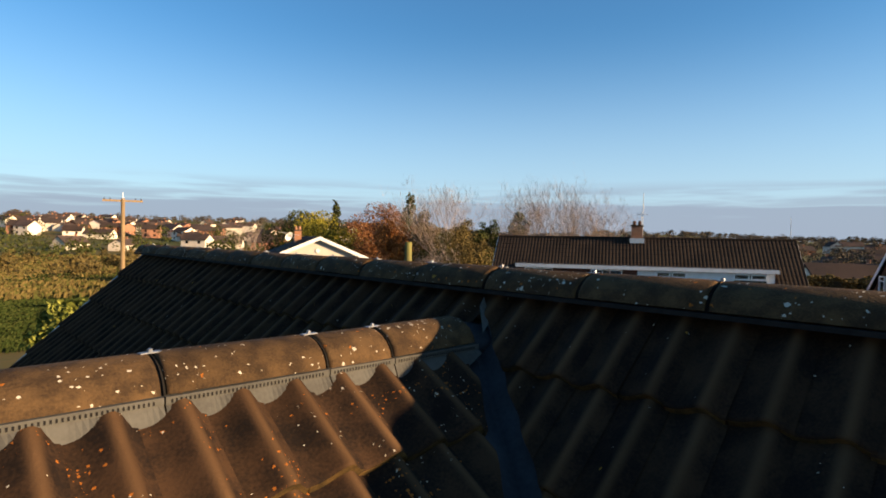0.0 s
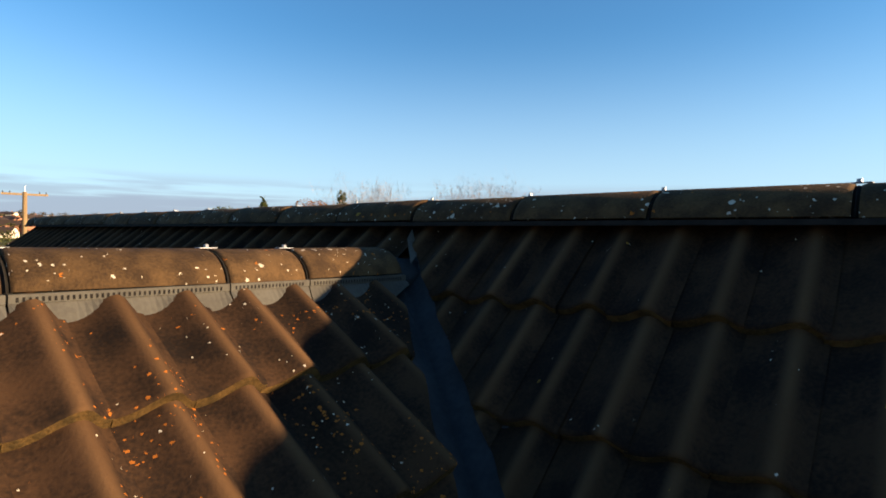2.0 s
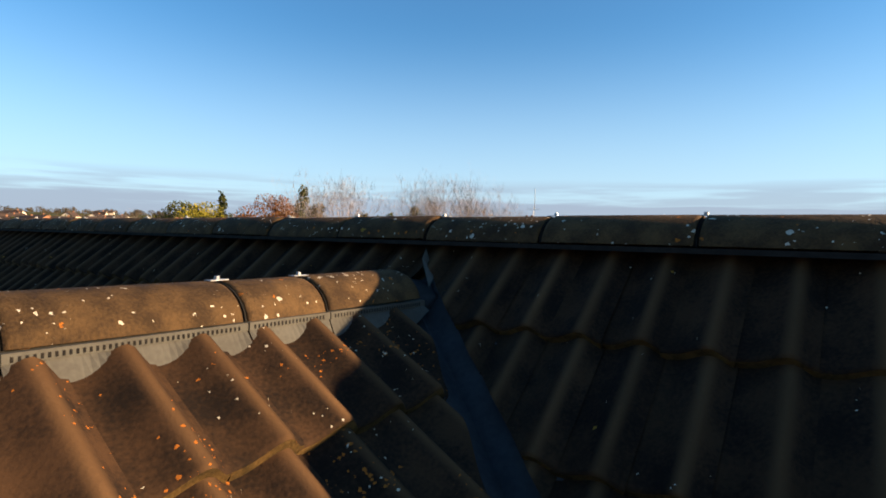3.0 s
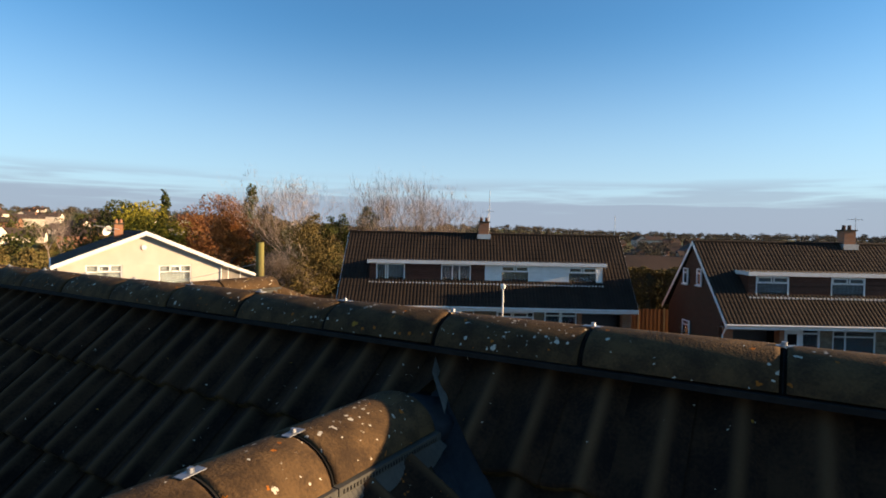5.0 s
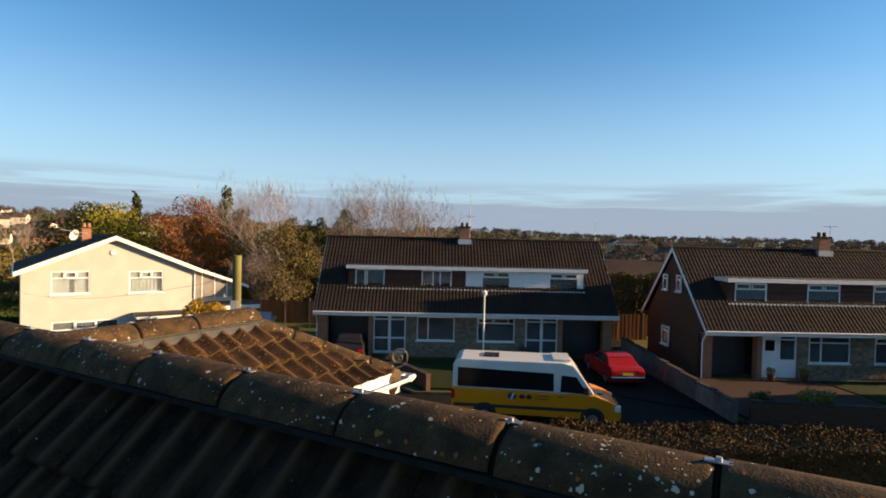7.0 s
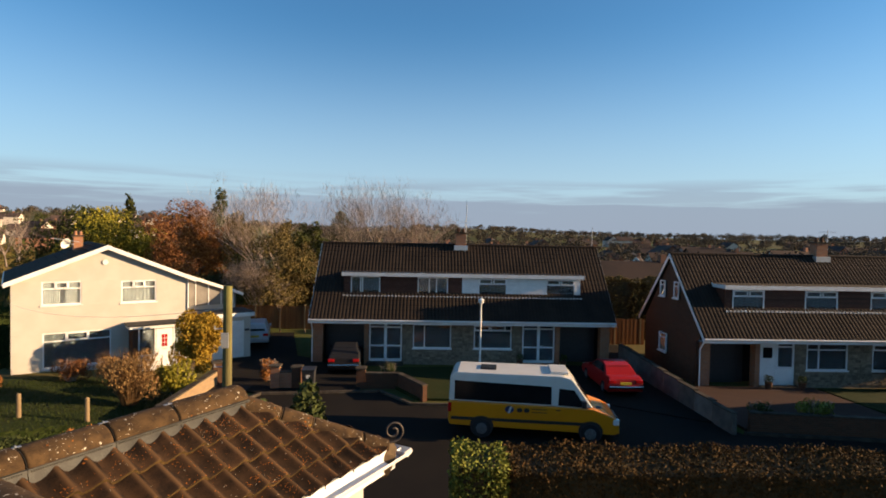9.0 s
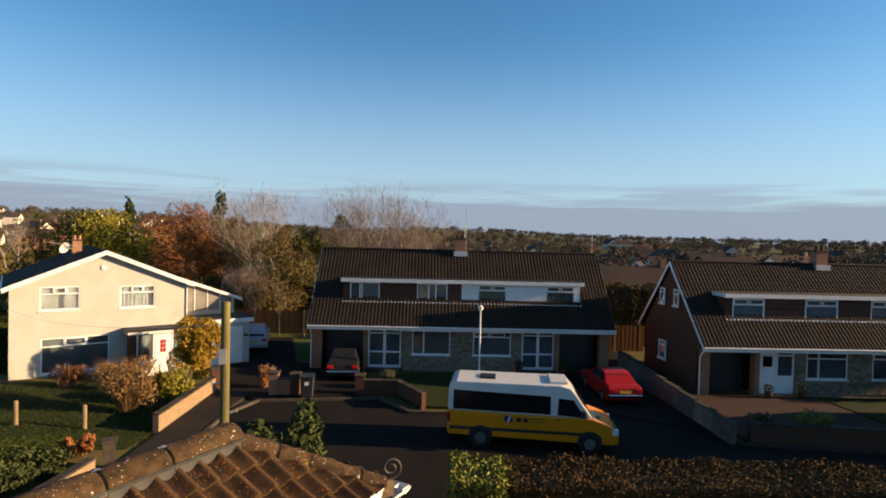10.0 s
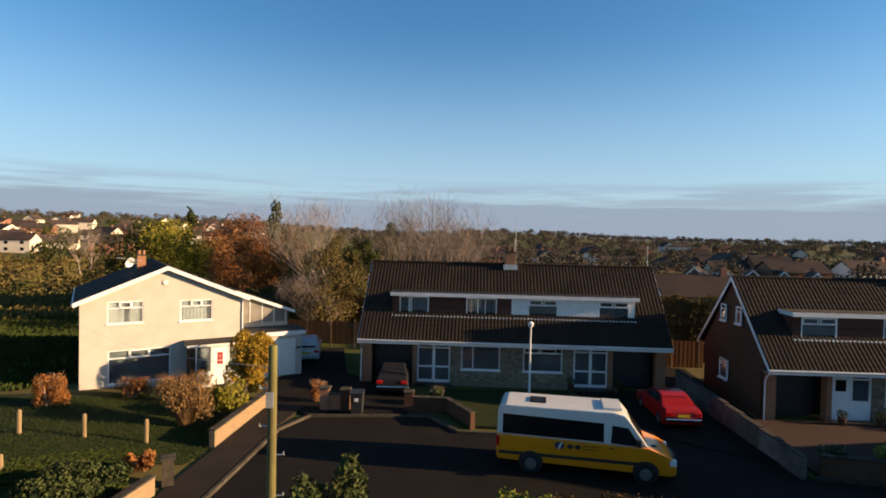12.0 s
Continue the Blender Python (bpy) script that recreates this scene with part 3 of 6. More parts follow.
def main_cut(x_sign, gap):
    """The valley edge, seen in the main slope's frame."""
    a = Vector((0, -VO / c_main, 0))
    d = Vector((x_sign * KV, -1 / c_main, 0)).normalized()
    nrm = Vector((-d.y, d.x, 0)) if x_sign < 0 else Vector((d.y, -d.x, 0))
    return (a - nrm * gap, nrm)


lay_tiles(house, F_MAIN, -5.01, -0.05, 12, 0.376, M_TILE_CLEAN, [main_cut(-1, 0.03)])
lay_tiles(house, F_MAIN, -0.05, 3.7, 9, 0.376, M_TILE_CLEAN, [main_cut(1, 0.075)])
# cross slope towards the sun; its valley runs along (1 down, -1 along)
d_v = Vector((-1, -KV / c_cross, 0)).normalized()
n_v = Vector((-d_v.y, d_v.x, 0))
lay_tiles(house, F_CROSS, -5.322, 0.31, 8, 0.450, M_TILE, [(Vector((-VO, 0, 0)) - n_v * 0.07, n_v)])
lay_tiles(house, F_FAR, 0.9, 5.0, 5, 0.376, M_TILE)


def tile_field(parent, m, x0, x1, courses, first, material_):
    """A whole slope of tiles on the sides turned away, joined into one mesh."""
    src, g = tile_geo(LONG), Geo()
    for c in range(courses):
        for i in range(math.ceil((x1 - x0) / COVER)):
            x, y = x0 + i * COVER, -first - c * GAUGE + LONG
            g.add([(vx + x, vy + y, vz) for vx, vy, vz in src.v], src.f)
    me = bpy.data.meshes.new("tile_field")
    me.from_pydata(g.v, [], g.f)
    me.materials.append(material_)
    return tagged(part("tile_field", me, material_, parent, "rows of brown concrete tiles", m=m), kind="stuff")


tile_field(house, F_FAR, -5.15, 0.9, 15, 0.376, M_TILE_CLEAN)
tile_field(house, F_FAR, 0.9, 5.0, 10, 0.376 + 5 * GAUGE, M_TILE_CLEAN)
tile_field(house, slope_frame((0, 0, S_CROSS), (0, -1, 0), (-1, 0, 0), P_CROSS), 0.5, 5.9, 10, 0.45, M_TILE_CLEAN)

# lead valley with a turned-up tip
for sx in (1, -1):
    g = Geo()
    verts, faces = [], []
    prof = [(-0.12, 0.030), (-0.07, 0.012), (-0.015, 0.004), (0.0, 0.0), (0.015, 0.004), (0.07, 0.012), (0.12, 0.030)]
    for k in range(10):
        s = 2.6 * k / 9
        for w, h in prof:
            # s runs down the valley, w across it in plan
            nn = math.hypot(1, KV)
            u_, v_ = sx * (KV * s + w / nn), -(VO + s) + w * KV / nn
            z_m = S_MAIN - abs(v_) * TM
            z_c = S_CROSS - abs(u_) * TC
            verts.append((u_, v_, max(z_m, z_c) + 0.006 + h * 0.25 + 0.004 * (k % 2)))
    for k in range(9):
        for i in range(6):
            a = k * 7 + i
            faces.append((a, a + 1, a + 8, a + 7))
    part("valley", g.add(verts, faces), M_LEAD, house, "dull blue-grey lead valley lining")
g = Geo()
bmx = bmesh.new()
bmesh.ops.create_icosphere(bmx, subdivisions=3, radius=1.0)
for v in bmx.verts:
    k = 1 + 0.18 * noise.noise(v.co * 2.3)
    v.co = Vector((v.co.x * 0.125 * k, v.co.y * 0.15 * k, v.co.z * 0.070 * k))
me = bpy.data.meshes.new("saddle")
bmx.to_mesh(me)
bmx.free()
me.materials.append(M_LEAD)
me.polygons.foreach_set("use_smooth", [True] * len(me.polygons))
part("saddle", me, M_LEAD, house, "dressed lead saddle over the ridge's end", m=pose(0.0, -0.19, CZ - 0.005))
g = Geo()
g.add([(0.050, -0.135, S_MAIN - 0.085), (0.020, -0.130, S_MAIN - 0.020), (0.10, -0.19, S_MAIN - 0.115), (0.035, -0.17, S_MAIN - 0.055), (0.12, -0.24, S_MAIN - 0.14)], [(0, 1, 3), (0, 3, 2), (2, 3, 4)])
part("lead_tip", g, M_PLASTIC, house, "bent pale lead flap")

lay_ridge(house, pose(0, 0, RZ), [L_, -4.84, -4.4, -3.96, -3.52, -3.08, -2.64, -2.2, -1.76, -1.32, -0.88, -0.44, 0.0, 0.44, 0.88, 1.33, 1.77, 2.21, 2.65, 3.09, 3.53, 3.97, 4.41, 4.85, 5.2], M_RIDGE, (), True)
# matte black strips draw the dark line below the main ridge tiles
g = Geo()
for sgn in (-1, 1):
    g.box(L_ + 0.02, R_ - 0.02, sgn * 0.118 - 0.012, sgn * 0.118 + 0.012, RZ - 0.004, RZ + 0.010)
part("ridge_seal", g, M_SLOT, house, "thin black strip under the ridge tiles")
lay_ridge(house, pose(0, 0, CZ, 0, 0, 90), [-5.75, -5.31, -4.87, -4.43, -3.99, -3.55, -3.11, -2.67, -2.23, -1.79, -1.35, -0.90, -0.66, -0.27], M_RIDGE, (-1,), True, -5.322, -0.056)

# verge at the roof's end
for sgn in (-1, 1):
    g = Geo()
    g.prism([(0, S_MAIN + 0.02), (sgn * EAVE, S_MAIN + 0.02 - EAVE * TM), (sgn * EAVE, S_MAIN - 0.2 - EAVE * TM), (0, S_MAIN - 0.2)], L_ - 0.02, L_ + 0.03, axis="x")
    part("bargeboard", g, M_BLACK, house, "dark verge board")
g = Geo()
for sgn in (-1, 1):
    z_e = S_MAIN - 0.1 - EAVE * TM
    g.box(L_, R_, sgn * EAVE - 0.06, sgn * EAVE + 0.06, z_e - 0.1, z_e + 0.02)
part("gutter", g, M_WHITE, house, "white gutter")

# ---------- the hipped wing with its iron scroll ----------
wing = thing("hipped_wing", OWN, "small hipped roof wing with white fascia and cream wall", "roof wing")
WU, WP, WE = -2.885, 1.765, 0.82        # ridge line, peak, half width
WZ = 6.315
TW = T - 0.16              # the wing's gentler fall
P_W = math.atan(TW)
c_w = math.cos(P_W)
S_W = WZ + 0.004
F_WR = slope_frame((WU, 0, S_W), (0, 1, 0), (1, 0, 0), P_W)
F_WL = slope_frame((WU, 0, S_W), (0, -1, 0), (-1, 0, 0), P_W)
F_WF = slope_frame((WU, WP, S_W), (-1, 0, 0), (0, 1, 0), P_W)
e_z = S_W - WE * TW
deck = Geo()
p = [(WU, 0.03, S_W - 0.02), (WU, WP, S_W - 0.02), (WU + WE, WP + WE, e_z - 0.02), (WU + WE, 0.03, e_z - 0.02), (WU - WE, WP + WE, e_z - 0.02), (WU - WE, 0.03, e_z - 0.02)]
p += [(x, y, z - 0.06) for x, y, z in p]
deck.add(p, [(0, 1, 2, 3), (1, 4, 2), (0, 5, 4, 1), (6, 9, 8, 7), (7, 8, 10), (6, 7, 10, 11), (2, 8, 9, 3), (4, 10, 8, 2), (5, 11, 10, 4)])
part("deck", deck, M_MORTAR, wing)
dh = Vector((1, -1 / c_w, 0)).normalized()
nh = Vector((-dh.y, dh.x, 0))
EDGE = (Vector((0, -WE / c_w - 0.035, 0)), Vector((0, -1, 0)))
lay_tiles(wing, F_WR, -0.62, WP + WE, 4, 0.33, M_TILE, [(Vector((WP, 0, 0)) - nh * 0.09, nh), (Vector((0.06, 0, 0)), Vector((-1, 0, 0))), EDGE], 0.225, 0.30)
dl = Vector((-1, -1 / c_w, 0)).normalized()
nl = Vector((dl.y, -dl.x, 0))
lay_tiles(wing, F_WF, -1.24, 1.24, 4, 0.33, M_TILE, [(Vector((0, 0, 0)) - nh * 0.09, nh), (Vector((0, 0, 0)) - nl * 0.09, nl), EDGE], 0.225, 0.30)
lay_ridge(wing, pose(WU, 0, WZ, 0, 0, 90), [0.06, 0.42, 0.86, 1.27, WP + 0.06], M_RIDGE, (-1,), True, -0.62)
hip_len = math.sqrt(2 + TW * TW) * WE
for sgn in (1, -1):
    a = Vector((WU, WP, WZ - 0.01))
    b = Vector((WU + sgn * WE, WP + WE, WZ - 0.03 - WE * TW))
    d = (b - a).normalized()
    side = Vector((-d.y, d.x, 0)).normalized()
    m = Matrix((d, side, d.cross(side))).transposed().to_4x4()
    m.translation = a
    lay_ridge(wing, m, [0.02, 0.36, 0.60, 1.00, hip_len - 0.02], M_RIDGE, (), False, r=0.092)
    g = Geo()
    g.tube(a + Vector((0, 0, -0.075)), b + Vector((0, 0, -0.075)), 0.115, 0.130, 10)
    part("mortar_bed", g, M_MORTAR, wing, "crumbling mortar under the hip tiles")
# gutters, fascia and walls of the wing
g = Geo()
g.box(WU + WE + 0.01, WU + WE + 0.035, -0.2, WP + WE + 0.03, e_z - 0.17, e_z + 0.005)
g.box(WU - WE, WU + WE + 0.035, WP + WE + 0.005, WP + WE + 0.03, e_z - 0.17, e_z + 0.005)
g.box(WU + WE - 0.30, WU + WE + 0.01, -0.2, WP + WE, e_z - 0.17, e_z - 0.15)
g.box(WU - WE, WU + WE, WP + WE - 0.3, WP + WE, e_z - 0.17, e_z - 0.15)
part("fascia", g, M_WHITE, wing, "white painted fascia board")
g = Geo()
for a, b in (((WU + WE + 0.085, 0.3, e_z - 0.03), (WU + WE + 0.085, WP + WE + 0.12, e_z - 0.035)), ((WU - WE, WP + WE + 0.08, e_z - 0.03), (WU + WE + 0.12, WP + WE + 0.08, e_z - 0.03))):
    a, b = Vector(a), Vector(b)
    d = (b - a).normalized()
    s = Vector((-d.y, d.x, 0))
    ring = []
    for q in (a, b):
        for i in range(9):
            an = math.pi * i / 8
            ring.append(q + s * 0.052 * math.cos(an) - Vector((0, 0, 0.052 * math.sin(an))))
    g.add(ring, [(i, i + 1, i + 10, i + 9) for i in range(8)] + [tuple(range(9)), tuple(range(17, 8, -1))])
part("gutter", g, M_WHITE, wing, "white half-round gutter")
g = Geo()
g.box(WU - WE + 0.3, WU + WE - 0.06, 0.0, WP + WE - 0.25, -0.2, e_z - 0.15)
part("wall", g, M_RENDER, wing)
# scroll
g, last = Geo(), None
for i in range(41):
    a = radians(-90 + 560 * i / 40)
    r = 0.085 * (1 - 0.78 * i / 40)
    q = Vector((r * math.cos(a), 0, r * math.sin(a) + 0.10))
    if last is not None:
        g.tube(last, q, 0.008, 0.008, 6)
    last = q
g.tube((0, 0, 0.016), (-0.14, 0, -0.01), 0.008, 0.008, 6)
part("scroll", g, M_IRON, wing, "wrought iron hip scroll", m=pose(WU + WE + 0.02, WP + WE + 0.02, e_z + 0.02, 0, 0, 45))

# ---------- houses across the street ----------
def wavy_roof(x0, x1, y0, z0, y1, z1, pitch=0.20, courses=16):
    """A tiled slope from its eave to its ridge: rolls across, courses stepped."""
    nx = int((x1 - x0) / pitch * 5)
    xs = np.linspace(x0, x1, nx + 1)
    hh = 0.026 * np.abs(np.sin(np.pi * (xs - x0) / pitch)) ** 0.8
    L = math.hypot(y1 - y0, z1 - z0)
    ny, nz = -(z1 - z0) / L, (y1 - y0) / L
    verts, faces = [], []
    rows = []
    for c in range(courses):
        rows += [(c / courses, 0.016), ((c + 1) / courses, 0.004)]
    for s, lift in rows:
        yy, zz = y0 + (y1 - y0) * s, z0 + (z1 - z0) * s
        for x, h in zip(xs, hh):
            verts.append((float(x), yy + ny * float(h + lift), zz + nz * float(h + lift)))
    n = nx + 1
    for r in range(len(rows) - 1):
        for i in range(nx):
            a = r * n + i
            faces.append((a, a + 1, a + n + 1, a + n))
    return Geo().add(verts, faces)


def window(parent, x0, x1, z0, z1, y, m=None, split=(), transom=0.0, openers=(), curtain=None, sill=True, name="window", top_split=()):
    """A white framed window in the plane y, seen from -y. split: mullion places 0..1; transom: height of the top lights."""
    m = m or Matrix.Identity(4)
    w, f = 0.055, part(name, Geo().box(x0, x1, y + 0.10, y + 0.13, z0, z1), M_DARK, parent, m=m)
    g = Geo()
    for a, b, c, d in ((x0, x1, z0, z0 + w), (x0, x1, z1 - w, z1), (x0, x0 + w, z0 + w, z1 - w), (x1 - w, x1, z0 + w, z1 - w)):
        g.box(a, b, y - 0.02, y + 0.06, c, d)
    for s in split:
        xc = x0 + (x1 - x0) * s
        g.box(xc - w / 2, xc + w / 2, y - 0.018, y + 0.055, z0 + w, z1 - w)
    if transom:
        g.box(x0 + w, x1 - w, y - 0.016, y + 0.05, z1 - transom - w / 2, z1 - transom + w / 2)
        for s in top_split:
            xc = x0 + (x1 - x0) * s
            g.box(xc - w / 2, xc + w / 2, y - 0.018, y + 0.055, z1 - transom, z1 - w)
        for a, b in openers:
            xa, xb = x0 + (x1 - x0) * a, x0 + (x1 - x0) * b
            for p, q, c, d in ((xa, xb, z1 - transom, z1 - transom + 0.06), (xa, xb, z1 - 0.09, z1 - 0.03), (xa, xa + 0.06, z1 - transom, z1 - 0.03), (xb - 0.06, xb, z1 - transom, z1 - 0.03)):
                g.box(p, q, y - 0.035, y - 0.015, c, d)
    part("frame", g, M_UPVC, f, "white plastic window frame")
    p = part("pane", Geo().box(x0 + w, x1 - w, y + 0.02, y + 0.028, z0 + w, z1 - w), M_GLASS, f)
    p.visible_shadow = False
    if curtain is not None:
        kind, cover = curtain
        g, n = Geo(), 24
        for a, b in cover:
            xa, xb = x0 + (x1 - x0) * a, x0 + (x1 - x0) * b
            pts = [(xa + (xb - xa) * i / n, y + 0.075 + 0.012 * math.sin(i * 1.9)) for i in range(n + 1)]
            g.add([(px, py, z) for z in (z0 + 0.04, z1 - 0.04) for px, py in pts], [(i, i + 1, i + n + 2, i + n + 1) for i in range(n)])
        part("curtain", g, kind, f, "hanging curtain or toned sheet")
    if sill:
        part("sill", Geo().box(x0 - 0.06, x1 + 0.06, y - 0.09, y + 0.02, z0 - 0.07, z0), M_WHITE, f, "painted sill")
    return f


def door_glazed(parent, x0, x1, z0, z1, y, leaf_first=True, solid_leaf=False):
    f = part("entrance_door", Geo().box(x0, x1, y + 0.10, y + 0.13, z0, z1), M_DARK, parent)
    g, w, xm = Geo(), 0.075, (x0 + x1) / 2
    for a, b in ((x0, xm), (xm, x1)):
        for p, q, c, d in ((a, b, z0, z0 + 0.14), (a, b, z1 - w, z1), (a, a + w, z0, z1), (b - w, b, z0, z1), (a, b, z0 + 0.85, z0 + 0.93), (a, b, z1 - 0.30, z1 - 0.23)):
            g.box(p, q, y - 0.02, y + 0.05, c, d)
    part("frame", g, M_UPVC, f, "white plastic door frame")
    if solid_leaf:
        g = Geo()
        g.box(x0 + w, xm - w, y, y + 0.04, z0 + 0.1, z1 - 0.1)
        g.box(xm + w, x1 - w, y, y + 0.04, z0 + 0.1, z0 + 0.86)
        part("leaf", g, M_UPVC, f, "white panelled door leaf")
        part("light", Geo().box(x0 + 0.22, xm - 0.22, y - 0.012, y - 0.004, z1 - 0.85, z1 - 0.3), M_CARGLASS, f, "leaded dark glass light")
    p = part("pane", Geo().box(x0 + w, x1 - w, y + 0.055, y + 0.063, z0 + 0.14, z1 - w), M_GLASS, f)
    p.visible_shadow = False
    part("handle", Geo().box(x0 + (0.75 if leaf_first else 1.05), x0 + (0.88 if leaf_first else 1.18), y - 0.05, y - 0.02, z0 + 0.98, z0 + 1.01), M_STEEL, f, "steel lever handle")
    return f


def chalet(m, label, right_white, ridge):
    """A pair of chalet houses under one roof, with one long dormer."""
    W, EZ, RY, RZ1, z0 = 17.0, 2.73, 3.8, ridge, 0.0
    h = thing("chalet_house", m, label, "house", "chalet houses across the street")
    for side, (ya, za) in ((0, (-0.28, EZ - 0.12)), (1, (2 * RY + 0.28, EZ - 0.12))):
        part("roof", wavy_roof(-0.16, W + 0.16, ya, za, RY, RZ1, 0.2, 17 if side == 0 else 4), M_ROOF, h, "dark brown tiled roof slope", smooth=False)
    x = -0.16
    while x < W + 0.1:
        g = Geo()
        g.add(*(lambda n: ([(x + (0.005 if e == 0 else 0.435), RY - 0.13 * math.cos(math.pi * i / n), RZ1 - 0.02 + 0.10 * math.sin(math.pi * i / n)) for e in (0, 1) for i in range(n + 1)], [(i, i + 1, i + n + 2, i + n + 1) for i in range(n)]))(6))
        part("ridge_tile", g, M_ROOF, h)
        x += 0.44
    # gable walls, brick, with white barge boards
    for xg, s in ((0.0, -1), (W, 1)):
        g = Geo()
        g.prism([(0.45, z0 - 0.3), (2 * RY - 0.4, z0 - 0.3), (2 * RY - 0.4, EZ - 0.02), (RY, RZ1 - 0.12), (0.45, EZ + 0.35)], xg, xg - s * 0.25, axis="x")
        part("gable", g, M_BRICK, h, "brown brick gable wall")
        g = Geo()
        for q in (-1, 1):
            yb = RY - q * (RY + 0.30)
            g.prism([(RY, RZ1 + 0.02), (yb, EZ - 0.13), (yb, EZ - 0.36), (RY, RZ1 - 0.21)], xg + s * 0.14, xg + s * 0.175, axis="x")
        part("bargeboard", g, M_WHITE, h, "white barge board")
    part("wall", Geo().box(0.25, W - 0.25, 2 * RY - 0.65, 2 * RY - 0.4, z0 - 0.3, EZ), M_BRICK, h)
    # eave
    part("fascia", Geo().box(-0.14, W + 0.14, -0.22, -0.18, EZ - 0.36, EZ - 0.12), M_WHITE, h, "white fascia board")
    part("soffit", Geo().box(-0.10, W + 0.10, -0.18, 0.48, EZ - 0.36, EZ - 0.33), M_GREYBOARD, h)
    g = Geo()
    g.tube((-0.16, -0.27, EZ - 0.17), (W + 0.16, -0.27, EZ - 0.17), 0.055, 0.055, 10)
    part("gutter", g, M_WHITE, h, "white gutter")
    g = Geo()
    g.tube((-0.05, -0.05, EZ - 0.35), (-0.05, 0.30, EZ - 0.75), 0.035, 0.035, 8)
    g.tube((-0.05, 0.30, EZ - 0.75), (-0.05, 0.30, 0.1), 0.035, 0.035, 8)
    part("downpipe", g, M_WHITE, h, "white downpipe")
    # ground floor, each half mirrored about the middle
    for half in (0, 1):
        def X(a):
            return a if half == 0 else W - a

        def span(a, b):
            return (X(a), X(b)) if half == 0 else (X(b), X(a))

        y = 0.5
        for a, b in ((0.0, 0.52), (2.88, 3.12)):
            p = span(a, b)
            part("pier", Geo().box(p[0], p[1], y - 0.12, y + 0.35, z0 - 0.3, EZ - 0.36), M_REDBRICK, h, "orange brick pier")
        p = span(0.52, 2.88)
        # black panel fills the recess, standing in for the opening's shade
        part("garage_door", Geo().box(p[0], p[1], y + 1.0, y + 1.06, z0, EZ - 0.5), M_BLACK, h, "black panel in place of the unlit garage opening")
        part("lintel", Geo().box(p[0], p[1], y, y + 0.2, EZ - 0.52, EZ - 0.36), M_GREYBOARD, h)
        p = span(3.15, 5.02)
        door_glazed(h, p[0], p[1], z0 + 0.12, EZ - 0.38, y + 0.05, half == 0, right_white is None and half == 0)
        part("doorstep", Geo().box(p[0] - 0.1, p[1] + 0.1, y - 0.45, y + 0.15, z0 - 0.2, z0 + 0.12), M_KERB, h)
        # stone panels round the living-room window
        g = Geo()
        for a, b, c, d in ((5.05, 5.64, z0 - 0.2, EZ - 0.36), (7.86, 8.5, z0 - 0.2, EZ - 0.36), (5.64, 7.86, z0 - 0.2, 0.86), (5.64, 7.86, EZ - 0.44, EZ - 0.36)):
            p = span(a, b)
            g.box(p[0], p[1], y, y + 0.25, c, d)
        part("wall", g, M_STONE, h, "pale stone-faced wall")
        r2 = random.Random(11 + half)
        for a, b, c, d in ((5.05, 5.62, 0.15, EZ - 0.4), (7.88, 8.5, 0.15, EZ - 0.4), (5.64, 7.86, 0.15, 0.78)):
            zz = c
            while zz < d - 0.05:
                hgt = r2.uniform(0.10, 0.17)
                xx = a
                while xx < b - 0.06:
                    wd = min(r2.uniform(0.16, 0.36), b - xx)
                    p = span(xx + 0.008, xx + wd - 0.008)
                    if p[1] - p[0] > 0.04:
                        part("stone", Geo().box(p[0], p[1], y - r2.uniform(0.012, 0.035), y + 0.01, zz + 0.008, min(zz + hgt, d) - 0.006), M_STONE, h)
                    xx += wd
                zz += hgt
        p = span(5.66, 7.84)
        if half == 0:
            window(h, p[0], p[1], 0.90, EZ - 0.46, y + 0.04, split=(0.3,), transom=0.0 if right_white else 0.32, curtain=(M_DARK, []), openers=())
        else:
            window(h, p[0], p[1], 0.90, EZ - 0.46, y + 0.04, transom=0.32, openers=((0.02, 0.42), (0.44, 0.84)), curtain=(M_DARK, []))
    # one near-black sheet across the house in place of its unlit inside
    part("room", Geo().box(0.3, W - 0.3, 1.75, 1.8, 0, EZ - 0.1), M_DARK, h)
    # dormer
    x0, x1, yd, zb, zt = 1.62, 15.48, 1.06, 3.90, 4.93
    d = part("dormer", Geo().box(x0 + 0.05, x1 - 0.05, yd + 0.14, yd + 1.6, zb, zt), M_BOARD, h, "long flat-roofed dormer")
    g = Geo()
    g.box(x0 - 0.12, x1 + 0.12, yd - 0.16, 3.3, zt + 0.19, zt + 0.25)
    part("flat_roof", g, M_KERB if right_white is None else M_LEAD, d, "weathered felt roof")
    part("fascia", Geo().box(x0 - 0.14, x1 + 0.14, yd - 0.20, yd - 0.16, zt + 0.03, zt + 0.24), M_WHITE, d, "white dormer fascia")
    for xs in (x0 - 0.155, x1 + 0.125):
        part("fascia", Geo().box(xs, xs + 0.03, yd - 0.16, 3.0, zt + 0.05, zt + 0.24), M_WHITE, d, "white dormer fascia")
    part("soffit", Geo().box(x0 - 0.10, x1 + 0.10, yd - 0.16, yd + 0.14, zt + 0.03, zt + 0.06), M_WHITE, d)
    for xs in (x0, x1):
        part("cheek", Geo().prism([(yd, zb), (yd + 0.02, zt + 0.05), (2.5, zt + 0.05), (2.5, zb + 0.9)], xs - 0.04, xs + 0.04, axis="x"), M_BOARD, d)
    wins = [(1.99, 3.69), (5.87, 7.63), (9.42, 11.10), (13.40, 15.12)]
    edges = [x0] + [v for w_ in wins for v in w_] + [x1]
